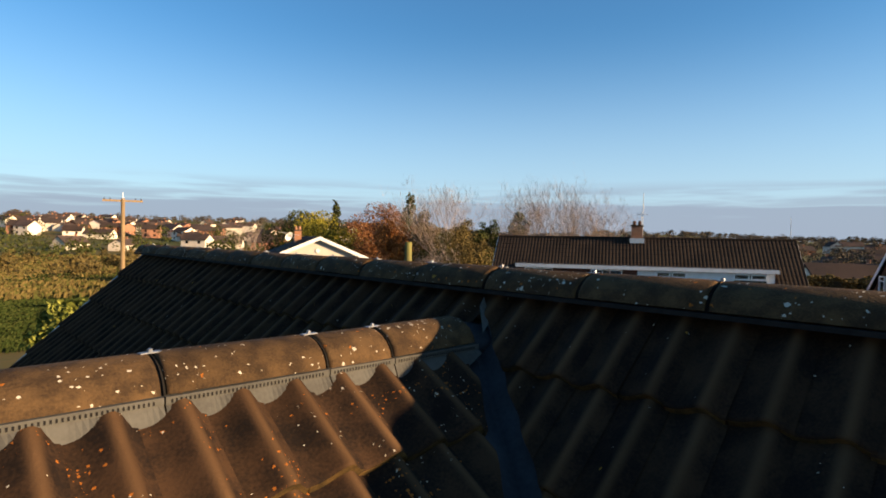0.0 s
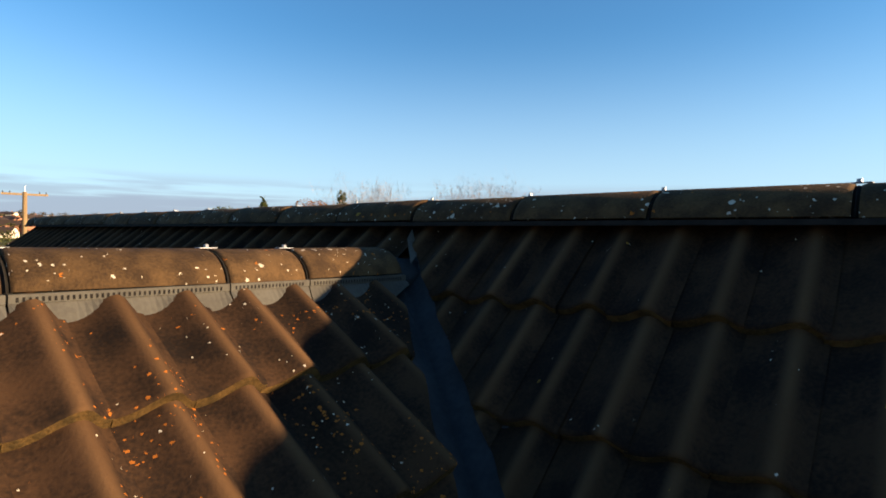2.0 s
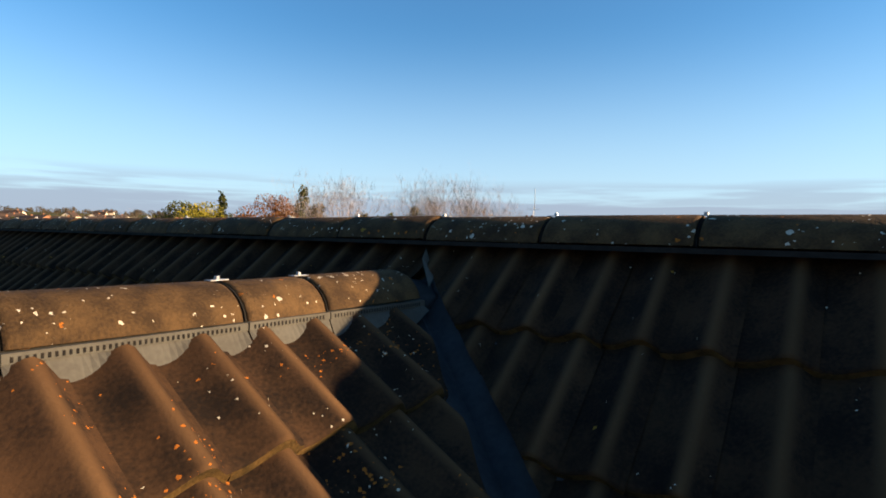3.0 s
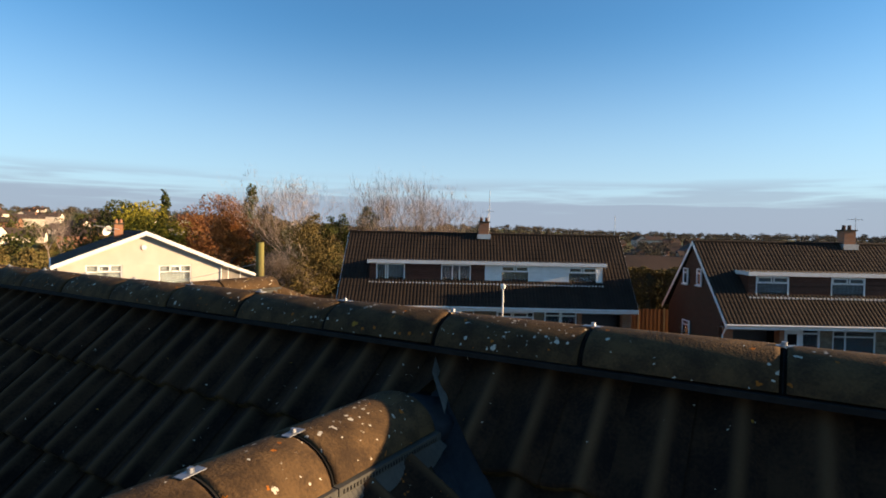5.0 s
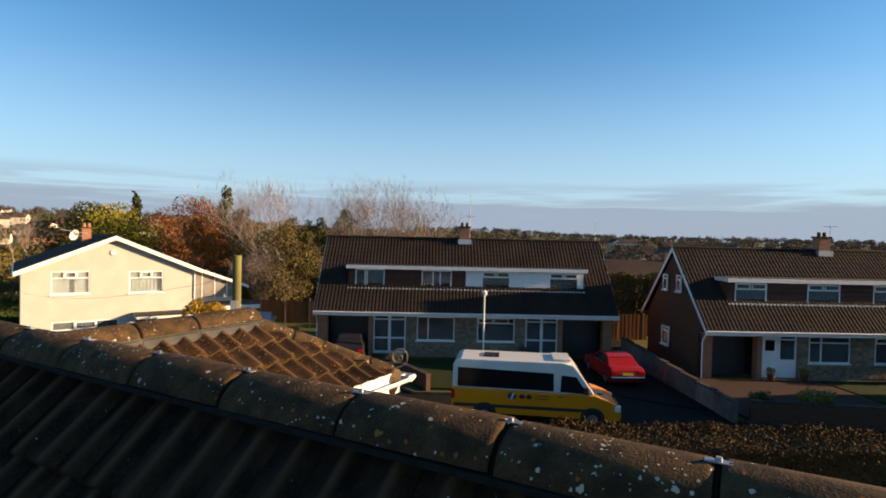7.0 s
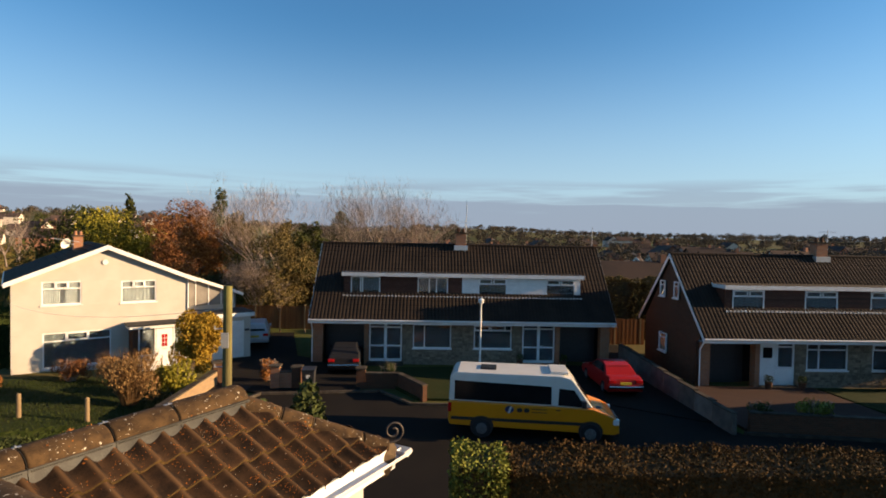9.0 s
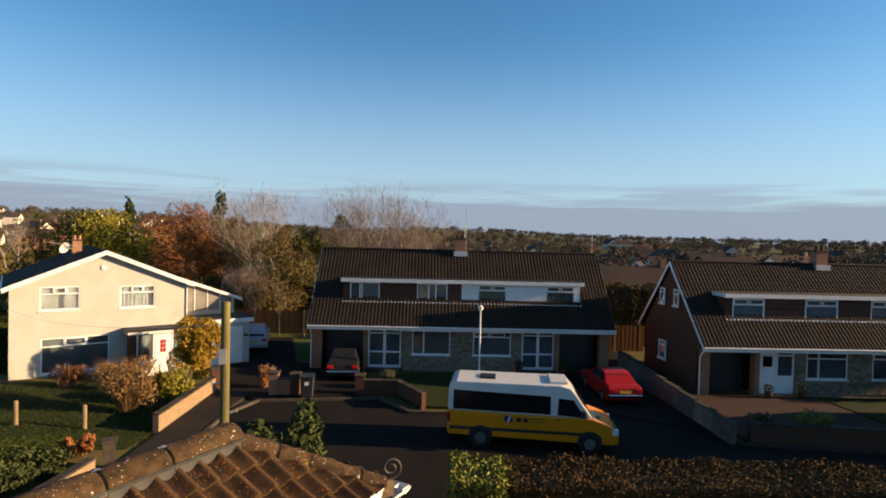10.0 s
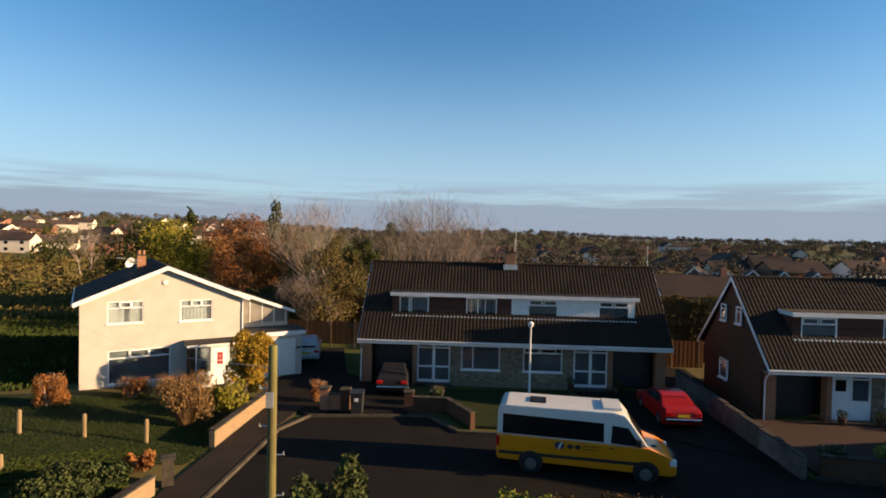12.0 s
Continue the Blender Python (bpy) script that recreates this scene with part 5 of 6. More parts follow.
def saloon(name, m, length, body, label, square=0.0, plate=True):
    c = thing(name, m, label, "car")
    L, H = length, 0.84
    low = [(0.03, 0.28), (0.0, 0.55), (0.05, 0.86), (0.22, 0.93), (L * 0.22, 0.94), (L * 0.70, 0.92), (L * 0.93, 0.76), (L - 0.02, 0.6), (L, 0.34), (L * 0.95, 0.24), (0.15, 0.22)]
    part("body", shell(low, H, H - 0.06, 0.6, 0.95), body, c, bevel=0.06)
    if square:
        top = [(0.06, 0.9), (0.16, 1.42), (0.35, 1.47), (L * 0.55, 1.46), (L * 0.74, 0.9)]
    else:
        top = [(L * 0.14, 0.9), (L * 0.27, 1.27), (L * 0.36, 1.345), (L * 0.50, 1.345), (L * 0.58, 1.28), (L * 0.72, 0.9)]
    part("cabin", shell(top, H - 0.07, H - 0.24, 0.9, 1.36), body, c, bevel=0.05)
    if square:
        side = [(0.30, 0.98), (L * 0.68, 0.96), (L * 0.55, 1.36), (0.36, 1.37)]
        back = ((0.085, 0.98), (0.165, 1.36))
    else:
        side = [(L * 0.22, 0.97), (L * 0.66, 0.95), (L * 0.565, 1.24), (L * 0.50, 1.29), (L * 0.35, 1.29), (L * 0.29, 1.24)]
        back = ((L * 0.165, 0.955), (L * 0.262, 1.24))
    for s in (-1, 1):
        part("side_glass", side_panel(Geo(), side, H - 0.07, H - 0.24, 0.9, 1.36, 0.004, (s,)), M_CARGLASS, c)
    g = Geo()
    (xa, za), (xb, zb) = back
    g.add([(xa - 0.012, -0.62, za), (xa - 0.012, 0.62, za), (xb - 0.012, 0.52, zb), (xb - 0.012, -0.52, zb)], [(0, 1, 2, 3)])
    part("rear_glass", g, M_CARGLASS, c)
    g = Geo()
    xf = L * 0.72 if not square else L * 0.74
    g.add([(xf - 0.03, -0.62, 0.96), (xf - 0.03, 0.62, 0.96), (L * 0.59, 0.52, 1.27), (L * 0.59, -0.52, 1.27)], [(0, 1, 2, 3)])
    part("windscreen", g, M_CARGLASS, c)
    for s in (-1, 1):
        part("tail_light", Geo().box(-0.012, 0.10, s * 0.64 - 0.16, s * 0.64 + 0.16, 0.66, 0.82), M_LAMP_R, c, "red tail light", bevel=0.02)
        part("headlight", Geo().box(L - 0.16, L - 0.01, s * 0.62 - 0.16, s * 0.62 + 0.16, 0.55, 0.70), M_LAMP_W, c, bevel=0.02)
        part("mirror", Geo().box(L * 0.62, L * 0.62 + 0.14, s * 0.86 - 0.06, s * 0.86 + 0.06, 0.94, 1.06), body, c, bevel=0.02)
        for x in (L * 0.19, L * 0.81):
            wheel(c, x, s * 0.74, 0.30, 0.2, s)
    part("bumper", Geo().box(-0.06, 0.10, -0.80, 0.80, 0.42, 0.54), M_CHROME if not square else body, c, "bright rear bumper", bevel=0.03)
    if plate:
        part("number_plate", Geo().box(-0.035, -0.01, -0.26, 0.26, 0.60, 0.72), M_PLATE, c, "yellow rear plate")
    return c


saloon("red_car", pose(15.15, 24.2, 0.07, 0, 0, 77), 4.2, P_RED, "glossy red coupe parked nose-in on the drive")
saloon("dark_car", pose(2.8, 30.9, 0.10, 0, 0, 80), 3.9, P_DARKCAR, "dark car parked in the shade by a garage", plate=False)
saloon("silver_car", pose(-1.95, 38.3, 0.25, 0, 0, 90), 3.9, P_SILVER, "pale silver hatchback parked beside the cream house", square=1.0)

# ---------- street furniture ----------
lp = thing("street_lamp", pose(9.86, 29.6, 0.1), "slim white lamp post on the front lawn", "street lamp")
g = Geo()
g.tube((0, 0, 0), (0, 0, 0.8), 0.075, 0.065, 10)
g.tube((0, 0, 0.8), (0, 0, 3.82), 0.055, 0.045, 10)
part("post", g, M_WHITE, lp, "white painted post")
g = Geo()
g.tube((0, 0, 3.80), (0, 0, 3.98), 0.12, 0.16, 12)
g.tube((0, 0, 3.98), (0, 0, 4.06), 0.16, 0.05, 12)
part("lantern", g, M_LAMP_W, lp, "pale lantern head")

up = thing("telegraph_pole", pose(-1.12, 11.75, 0), "mossy green timber telegraph pole", "telegraph pole")
g = Geo()
g.tube((0, 0, 0), (0, 0, 3.2), 0.092, 0.082, 14)
g.tube((0, 0, 3.2), (0, 0, 6.58), 0.082, 0.072, 14)
part("pole", g, M_POLE, up, smooth=False)
for z, s in ((4.0, 1), (4.7, 1), (5.2, -1), (5.85, -1)):
    g = Geo()
    g.tube((0, 0, z), (s * 0.21, -0.03, z + 0.01), 0.011, 0.011, 6)
    g.tube((s * 0.20, -0.03, z), (s * 0.20, -0.03, z + 0.06), 0.011, 0.011, 6)
    part("step", g, M_STEEL, up, "steel climbing step")
g = Geo()
g.box(-0.09, 0.03, -0.16, -0.09, 5.55, 5.8)
part("junction_box", g, M_STEEL, up, "small grey junction box")
wire = thing("overhead_wire", pose(0, 0, 0), "thin overhead wire sagging towards the cream house", "wire")
g, last = Geo(), None
a, b = Vector((-1.12, 11.75, 6.2)), Vector((-12.4, 31.6, 4.0))
for i in range(21):
    q = a.lerp(b, i / 20) - Vector((0, 0, 0.9 * 4 * (i / 20) * (1 - i / 20) * 0.4))
    if last is not None:
        g.tube(last, q, 0.004, 0.004, 4, False)
    last = q
part("cable", g, M_STEEL, wire)

far_pole = thing("telegraph_pole", pose(-37.5, 59.5, -0.5), "tall pale timber pole with a crossbar over the fields", "telegraph pole")
g = Geo()
g.tube((0, 0, 0), (0, 0, 10.9), 0.24, 0.2, 10)
part("pole", g, M_WOOD, far_pole)
part("crossarm", Geo().box(-1.9, 1.9, -0.08, 0.08, 10.55, 10.75), M_WOOD, far_pole, m=pose(0, 0, 0, 0, 0, 30))
for x in (-1.75, -1.2, 1.2, 1.75):
    g = Geo()
    g.tube((x * 0.866, x * 0.5, 10.75), (x * 0.866, x * 0.5, 10.95), 0.06, 0.05, 8)
    part("insulator", g, M_BLACK, far_pole)
g = Geo()
g.tube((0, 0, 10.7), (0, 0, 11.5), 0.04, 0.04, 6)
part("spike", g, M_STEEL, far_pole)

bin_ = thing("wheelie_bin", pose(0.95, 28.35, 0.12, 0, 0, -10), "dark grey wheelie bin with a pale mark by the gatepost", "bin")
g = Geo()
g.add([(x * (0.24 if z == 0 else 0.29), y * (0.27 if z == 0 else 0.36), z) for z in (0, 0.95) for y in (-1, 1) for x in (-1, 1)], [(0, 2, 3, 1), (4, 5, 7, 6), (0, 1, 5, 4), (2, 6, 7, 3), (0, 4, 6, 2), (1, 3, 7, 5)])
part("body", g, M_BLACK, bin_, bevel=0.02)
part("lid", Geo().box(-0.31, 0.31, -0.39, 0.40, 0.95, 1.03), M_BLACK, bin_, bevel=0.02)
part("mark", Geo().box(-0.09, 0.09, -0.352, -0.335, 0.62, 0.78), M_WHITE, bin_, "small white patch")


def brick_wall(name, pts, z0, h, thick, mat_, label, cap=True, group=""):
    t = thing(name, pose(*pts[0], z0), label, "wall", group)
    o = Vector((*pts[0], 0))
    for a, b in zip(pts, pts[1:]):
        a, b = Vector((*a, 0)), Vector((*b, 0))
        d = b - a
        m = Matrix.Translation(a - o) @ d.normalized().to_track_quat("X", "Z").to_matrix().to_4x4()
        part("wall", Geo().box(0, d.length, -thick / 2, thick / 2, -0.4, h), mat_, t, m=m)
        if cap:
            n = max(1, round(d.length / 0.45))
            for i in range(n):
                s = d.length / n
                part("coping", Geo().box(i * s + 0.004, (i + 1) * s - 0.004, -thick / 2 - 0.03, thick / 2 + 0.03, h, h + 0.06), M_KERB if mat_ is not M_STONE else M_STONE, t, m=m)
    return t


def pillar(x, y, z, w, h, mat_, label, rot=0):
    t = thing("gate_pillar", pose(x, y, z, 0, 0, rot), label, "gate pillar")
    part("shaft", Geo().box(-w / 2, w / 2, -w / 2, w / 2, -0.3, h), mat_, t)
    part("cap", Geo().box(-w / 2 - 0.05, w / 2 + 0.05, -w / 2 - 0.05, w / 2 + 0.05, h, h + 0.08), M_KERB, t, bevel=0.02)
    return t


M_TANWALL = brick_material("tan_brick", (0.30, 0.20, 0.10), (0.24, 0.155, 0.08), (0.2, 0.16, 0.12))
brick_wall("garden_wall", [(-4.75, 24.75), (-3.35, 30.2)], 0.13, 0.62, 0.22, M_TANWALL, "low tan brick garden wall along the footpath")
brick_wall("garden_wall", [(-8.2, 13.5), (-5.75, 20.9)], 0.13, 0.55, 0.22, M_TANWALL, "low tan brick wall edging the near garden")
pillar(-3.3, 30.5, 0.13, 0.4, 0.95, M_BRICK, "dark brick gate pillar with a flat cap", 15)
pillar(-5.45, 21.55, 0.13, 0.36, 0.85, M_KERB, "grey concrete gate pillar", 15)
pillar(-0.55, 29.2, 0.1, 0.42, 1.0, M_REDBRICK, "brick gate pillar lit by low sun", -12)
pillar(0.42, 29.0, 0.1, 0.42, 0.95, M_BRICK, "brick gate pillar beside the bin", -12)
pillar(3.42, 28.6, 0.1, 0.42, 0.85, M_BRICK, "brick gate pillar at a drive entrance", -12)
brick_wall("garden_wall", [(-0.35, 29.15), (0.25, 29.02)], 0.1, 0.72, 0.22, M_REDBRICK, "short brick wall between gate pillars")
brick_wall("garden_wall", [(3.62, 28.52), (5.2, 28.1), (5.9, 25.75)], 0.1, 0.62, 0.22, M_BRICK, "low dark brick wall round the front lawn")
# pale stepped wall between the drives
t = thing("boundary_wall", pose(18.75, 30.2, 0, 0, 0, -11.4), "pale rendered wall stepping down between the driveways", "wall")
n = 8
for i in range(n):
    h = 1.25 - 0.06 * i
    part("panel", Geo().box(-0.09, 0.09, -1.42 * (i + 1) + 0.02, -1.42 * i, -0.2, h), M_SHADEWALL, t, "wall panel toned down in place of shade")
    part("coping", Geo().box(-0.12, 0.12, -1.42 * (i + 1) + 0.02, -1.42 * i, h, h + 0.05), M_KERB, t)
brick_wall("garden_wall", [(17.3, 19.2), (20.5, 17.9), (29, 14.5)], 0.05, 0.75, 0.22, M_BRICK, "dark brick front wall along the street")
# posts on the lawn
for x, y, h in ((-12.0, 25.9, 0.95), (-9.6, 25.6, 0.95), (-7.25, 25.2, 0.95), (-10.9, 22.6, 0.5)):
    p = thing("fence_post", pose(x, y, ground_z(x, y) - 0.15, rnd.uniform(-2, 2), rnd.uniform(-2, 2), 0), "round weathered timber fence post on the grass", "fence post", "posts along the lawn")
    g = Geo()
    g.tube((0, 0, 0), (0, 0, h + 0.10), 0.085, 0.08, 10)
    g.tube((0, 0, h + 0.10), (0, 0, h + 0.15), 0.08, 0.05, 10)
    part("shaft", g, M_WOOD, p)


def panel_fence(a, b, z, h, label):
    a, b = Vector((*a, 0)), Vector((*b, 0))
    d = b - a
    t = thing("wooden_fence", Matrix.Translation(a + Vector((0, 0, z))) @ d.normalized().to_track_quat("X", "Z").to_matrix().to_4x4(), label, "fence")
    n = int(d.length / 0.14)
    me = Geo().box(0, 0.13, -0.01, 0.01, 0, h).mesh("slat", M_FENCE)
    for i in range(n):
        part("slat", me, M_FENCE, t, m=pose(i * 0.14, (i % 2) * 0.012, rnd.uniform(-0.02, 0.02)))
    for i in range(0, n + 1, 13):
        part("post", Geo().box(-0.05, 0.05, -0.02, 0.08, -0.3, h + 0.08), M_WOOD, t, m=pose(i * 0.14, 0, 0))
    return t


panel_fence((-4.0, 45.5), (2.2, 43.8), 0.3, 1.7, "orange-brown timber fence behind the drive")
panel_fence((18.6, 36.8), (24.3, 35.5), 0.0, 1.8, "orange-brown timber fence between the houses")

# flower pots by the doors
def pot(x, y, z):
    t = thing("flower_pot", pose(x, y, z), "small dark flower pot with a plant by a door", "flower pot", "pots by the doors")
    g = Geo()
    g.tube((0, 0, 0), (0, 0, 0.34), 0.13, 0.19, 12)
    part("pot", g, M_BRICK, t)
    leaves = Geo()
    leaf_cloud(leaves, [(0, 0, 0.5, 0.2, 0.2, 0.22)], 160, 0.05, random.Random(3))
    part("plant", leaves, L_GREEN, t)


# ---------- plants ----------
def leaf_cloud(g, blobs, count, size, r, shell_only=0.55, up=0.0):
    """Small leaves scattered through and over a set of ellipsoids (x, y, z, rx, ry, rz)."""
    vol = [b[3] * b[4] * b[5] for b in blobs]
    rs = np.random.RandomState(r.randrange(1 << 30))
    pick = rs.choice(len(blobs), count, p=np.array(vol) / sum(vol))
    d = rs.normal(size=(count, 3))
    d /= np.linalg.norm(d, axis=1)[:, None]
    rad = np.where(rs.rand(count) < shell_only, 0.85 + 0.22 * rs.rand(count), rs.rand(count) ** 0.5)
    b = np.array(blobs)[pick]
    c = b[:, :3] + d * rad[:, None] * b[:, 3:]
    q = rs.normal(size=(count, 3)) + d * 0.6
    q /= np.linalg.norm(q, axis=1)[:, None]
    s = rs.normal(size=(count, 3))
    s[:, 2] += up
    s -= (s * q).sum(1)[:, None] * q
    s /= np.linalg.norm(s, axis=1)[:, None]
    w = np.cross(q, s)
    ln = size * (0.6 + 0.8 * rs.rand(count))[:, None]
    v = np.stack([c - s * ln, c + w * ln * 0.5, c + s * ln, c - w * ln * 0.5], 1).reshape(-1, 3)
    k = len(g.v)
    g.v.extend(map(tuple, v.tolist()))
    g.f.extend((k + 4 * i, k + 4 * i + 1, k + 4 * i + 2, k + 4 * i + 3) for i in range(count))
    return g


def leaf_mesh(name, g, ma):
    me = bpy.data.meshes.new(name)
    me.from_pydata(g.v, [], g.f)
    me.materials.append(ma)
    return me


def branches(g, p, d, length, r, level, rr, spread, tips, thin=0.62, kids=(3, 4)):
    """A limb in bent pieces, and its limbs in turn."""
    n = 3
    q = p
    for i in range(n):
        d = (d + Vector((rr.gauss(0, 0.10), rr.gauss(0, 0.10), 0.05))).normalized()
        e = q + d * length / n
        ra, rb = r * (1 - 0.45 * i / n), r * (1 - 0.45 * (i + 1) / n)
        g.tube(q, e, ra, rb, 5 if level > 2 else 3, False)
        q = e
        if level > 0 and i > 0:
            for _ in range(rr.randint(*kids) if i == n - 1 else rr.randint(1, 2)):
                a = Vector((rr.gauss(0, 1), rr.gauss(0, 1), rr.gauss(0, 0.5))).normalized()
                nd = (d + a * spread * rr.uniform(0.6, 1.2)).normalized()
                branches(g, q, nd, length * rr.uniform(0.55, 0.8), rb * thin, level - 1, rr, spread, tips, thin, kids)
    tips.append((q, length))


def bare_tree(x, y, height, spread, label, seed, trunks=1, level=4, name="bare_tree"):
    rr = random.Random(seed)
    z = ground_z(x, y)
    t = thing(name, pose(x, y, z), label, "tree", "winter trees behind the houses")
    g, tips = Geo(), []
    for k in range(trunks):
        a = 6.283 * k / max(1, trunks) + rr.random()
        base = Vector((math.cos(a) * 0.25 * (trunks > 1), math.sin(a) * 0.25 * (trunks > 1), -0.2))
        d = Vector((math.cos(a) * spread * 0.35 * (trunks > 1), math.sin(a) * spread * 0.35 * (trunks > 1), 1)).normalized()
        branches(g, base, d, height * 0.36, height * 0.014, level, rr, spread, tips)
    top = max(v[2] for v in g.v)
    k = height / top
    g.v = [(vx * k, vy * k, vz * k) for vx, vy, vz in g.v]
    part("limbwork", leaf_mesh("limbwork", g, M_TWIG), M_TWIG, t, "grey-brown bare branches")
    tw, rs = Geo(), np.random.RandomState(seed)
    for q, ln in tips:
        q = q * k
        for _ in range(2):
            dv = Vector((rr.gauss(0, 0.6), rr.gauss(0, 0.6), rr.uniform(0.1, 1.0))).normalized() * ln * rr.uniform(0.5, 1.3) * k
            side = Vector((-dv.y, dv.x, 0.01)).normalized() * 0.009
            tw.add([q - side, q + side, q + dv], [(0, 1, 2)])
    part("twig_mass", leaf_mesh("twig_mass", tw, M_TWIG), M_TWIG, t)
    return t


def leafy_tree(name, x, y, height, width, ma, label, seed, count=5000, leaf=0.16, cone=False, second=None, bottom=0.15, group="winter trees behind the houses", z=None):
    rr = random.Random(seed)
    z = ground_z(x, y) if z is None else z
    t = thing(name, pose(x, y, z), label, "tree", group)
    g = Geo()
    g.tube((0, 0, -0.2), (0, 0, height * 0.5), height * 0.022, height * 0.012, 8)
    for _ in range(7):
        a, h = rr.uniform(0, 6.28), rr.uniform(0.2, 0.6) * height
        g.tube((0, 0, h), (math.cos(a) * width * 0.3, math.sin(a) * width * 0.3, h + height * 0.15), height * 0.009, height * 0.004, 5)
    part("trunk", g, M_BARK, t)
    blobs = [[], []]
    for i in range(34):
        h = bottom + (1 - bottom) * (i + rr.random()) / 34
        env = (1 - h) * 1.05 + 0.04 if cone else math.sqrt(max(0.05, 1 - (2 * (h - 0.52)) ** 2))
        a, q = rr.uniform(0, 6.28), rr.uniform(0.25, 0.85) * env
        s = width * (0.10 + 0.09 * rr.random()) * (0.55 + 0.5 * env)
        px, py = math.cos(a) * q * width / 2, math.sin(a) * q * width / 2
        blobs[1 if second and px > -0.02 * width and rr.random() < 0.75 else 0].append((px, py, min(h, 1 - 0.3 * s / height) * height - s * 0.3, s, s, s * (1.2 if cone else 0.8)))
    for bl, m_ in zip(blobs, (ma, second)):
        if bl:
            lv = leaf_cloud(Geo(), bl, int(count * len(bl) / 34), leaf, rr, 0.6, 0.6)
            part("crown", leaf_mesh("crown", lv, m_), m_, t)
    return t


def shrub(name, x, y, w, d, h, ma, label, seed, count=2500, leaf=0.06, twigs=True, upright=0.0, z=None, category="shrub", stems=60, wood=None):
    rr = random.Random(seed)
    z = ground_z(x, y) if z is None else z
    t = thing(name, pose(x, y, z), label, category)
    if twigs:
        g = Geo()
        for _ in range(stems):
            a, q = rr.uniform(0, 6.28), rr.random() ** 0.5
            e = Vector((math.cos(a) * q * w * 0.5, math.sin(a) * q * d * 0.5, h * rr.uniform(0.7, 1.02)))
            b = Vector((math.cos(a) * q * w * 0.12, math.sin(a) * q * d * 0.12, -0.05))
            mid = b.lerp(e, 0.5) + Vector((rr.gauss(0, 0.03), rr.gauss(0, 0.03), h * 0.06))
            g.tube(b, mid, 0.012, 0.009, 4, False)
            g.tube(mid, e, 0.009, 0.004, 4, False)
        part("brushwood", leaf_mesh("brushwood", g, wood or M_TWIG), wood or M_TWIG, t, "thin upright stems")
    blobs = []
    for _ in range(22):
        a, q, k = rr.uniform(0, 6.28), rr.random() ** 0.5, rr.random()
        blobs.append((math.cos(a) * q * w * 0.36, math.sin(a) * q * d * 0.36, h * (0.22 + 0.58 * k), w * rr.uniform(0.14, 0.24), d * rr.uniform(0.14, 0.24), h * rr.uniform(0.14, 0.22)))
    lv = leaf_cloud(Geo(), blobs, count, leaf, rr, 0.6, upright)
    part("foliage", leaf_mesh("foliage", lv, ma), ma, t)
    return t


def hedge(name, a, b, width, z0, h, ma, label, seed, dens=420, leaf=0.05, rough=0.10):
    """A clipped hedge between two points: dark core, leaves over its faces."""
    rr = np.random.RandomState(seed)
    a, b = Vector((*a, z0)), Vector((*b, z0))
    d = b - a
    L = d.length
    t = thing(name, Matrix.Translation(a) @ d.normalized().to_track_quat("X", "Z").to_matrix().to_4x4(), label, "hedge")
    g = Geo()
    g.box(0.12, L - 0.12, -width / 2 + 0.14, width / 2 - 0.14, -0.1, h - 0.16)
    part("core", g, M_SOIL, t, "dark twiggy inside")
    faces = [(L * width, 0), (L * h, 1), (L * h, 2), (width * h, 3), (width * h, 4)]
    lv = Geo()
    vs = []
    for area, k in faces:
        n = int(area * dens)
        u, v = rr.rand(n), rr.rand(n)
        o = rr.rand(n) ** 1.5 * 0.26
        if k == 0:
            c = np.stack([u * L, (v - 0.5) * width, h - o], 1)
        elif k in (1, 2):
            c = np.stack([u * L, (-1 if k == 1 else 1) * (width / 2 - o), v * h], 1)
        else:
            c = np.stack([o if k == 3 else L - o, (u - 0.5) * width, v * h], 1)
        wob = np.sin(c[:, :1] * 2.1 + seed) * 0.5 + np.sin(c[:, :1] * 5.3) * 0.3 + np.sin(c[:, 1:2] * 4.0 + c[:, 2:3] * 3.0) * 0.3
        c = c + wob * rough * np.array([[0.3, 0.6, 0.8]]) + rr.normal(size=c.shape) * 0.035
        s = rr.normal(size=c.shape)
        s /= np.linalg.norm(s, axis=1)[:, None]
        q = rr.normal(size=c.shape)
        q -= (q * s).sum(1)[:, None] * s
        q /= np.linalg.norm(q, axis=1)[:, None]
        ln = leaf * (0.6 + 0.8 * rr.rand(n))[:, None]
        vs.append(np.stack([c - s * ln, c + q * ln * 0.55, c + s * ln, c - q * ln * 0.55], 1).reshape(-1, 3))
    v = np.concatenate(vs)
    lv.v = list(map(tuple, v.tolist()))
    lv.f = [(4 * i, 4 * i + 1, 4 * i + 2, 4 * i + 3) for i in range(len(v) // 4)]
    part("foliage", leaf_mesh("foliage", lv, ma), ma, t)
    return t


for lx, ly in ((11.8, 0.15), (14.3, 0.1)):
    q = H1_M @ Vector((lx, ly, 0.02))
    pot(*q)
for lx, ly in ((3.3, -0.1), (5.0, -0.15)):
    q = H2_M @ Vector((lx, ly, 0.08))
    pot(*q)


def away(az, d):
    return d * math.sin(radians(az)), 2 + d * math.cos(radians(az))


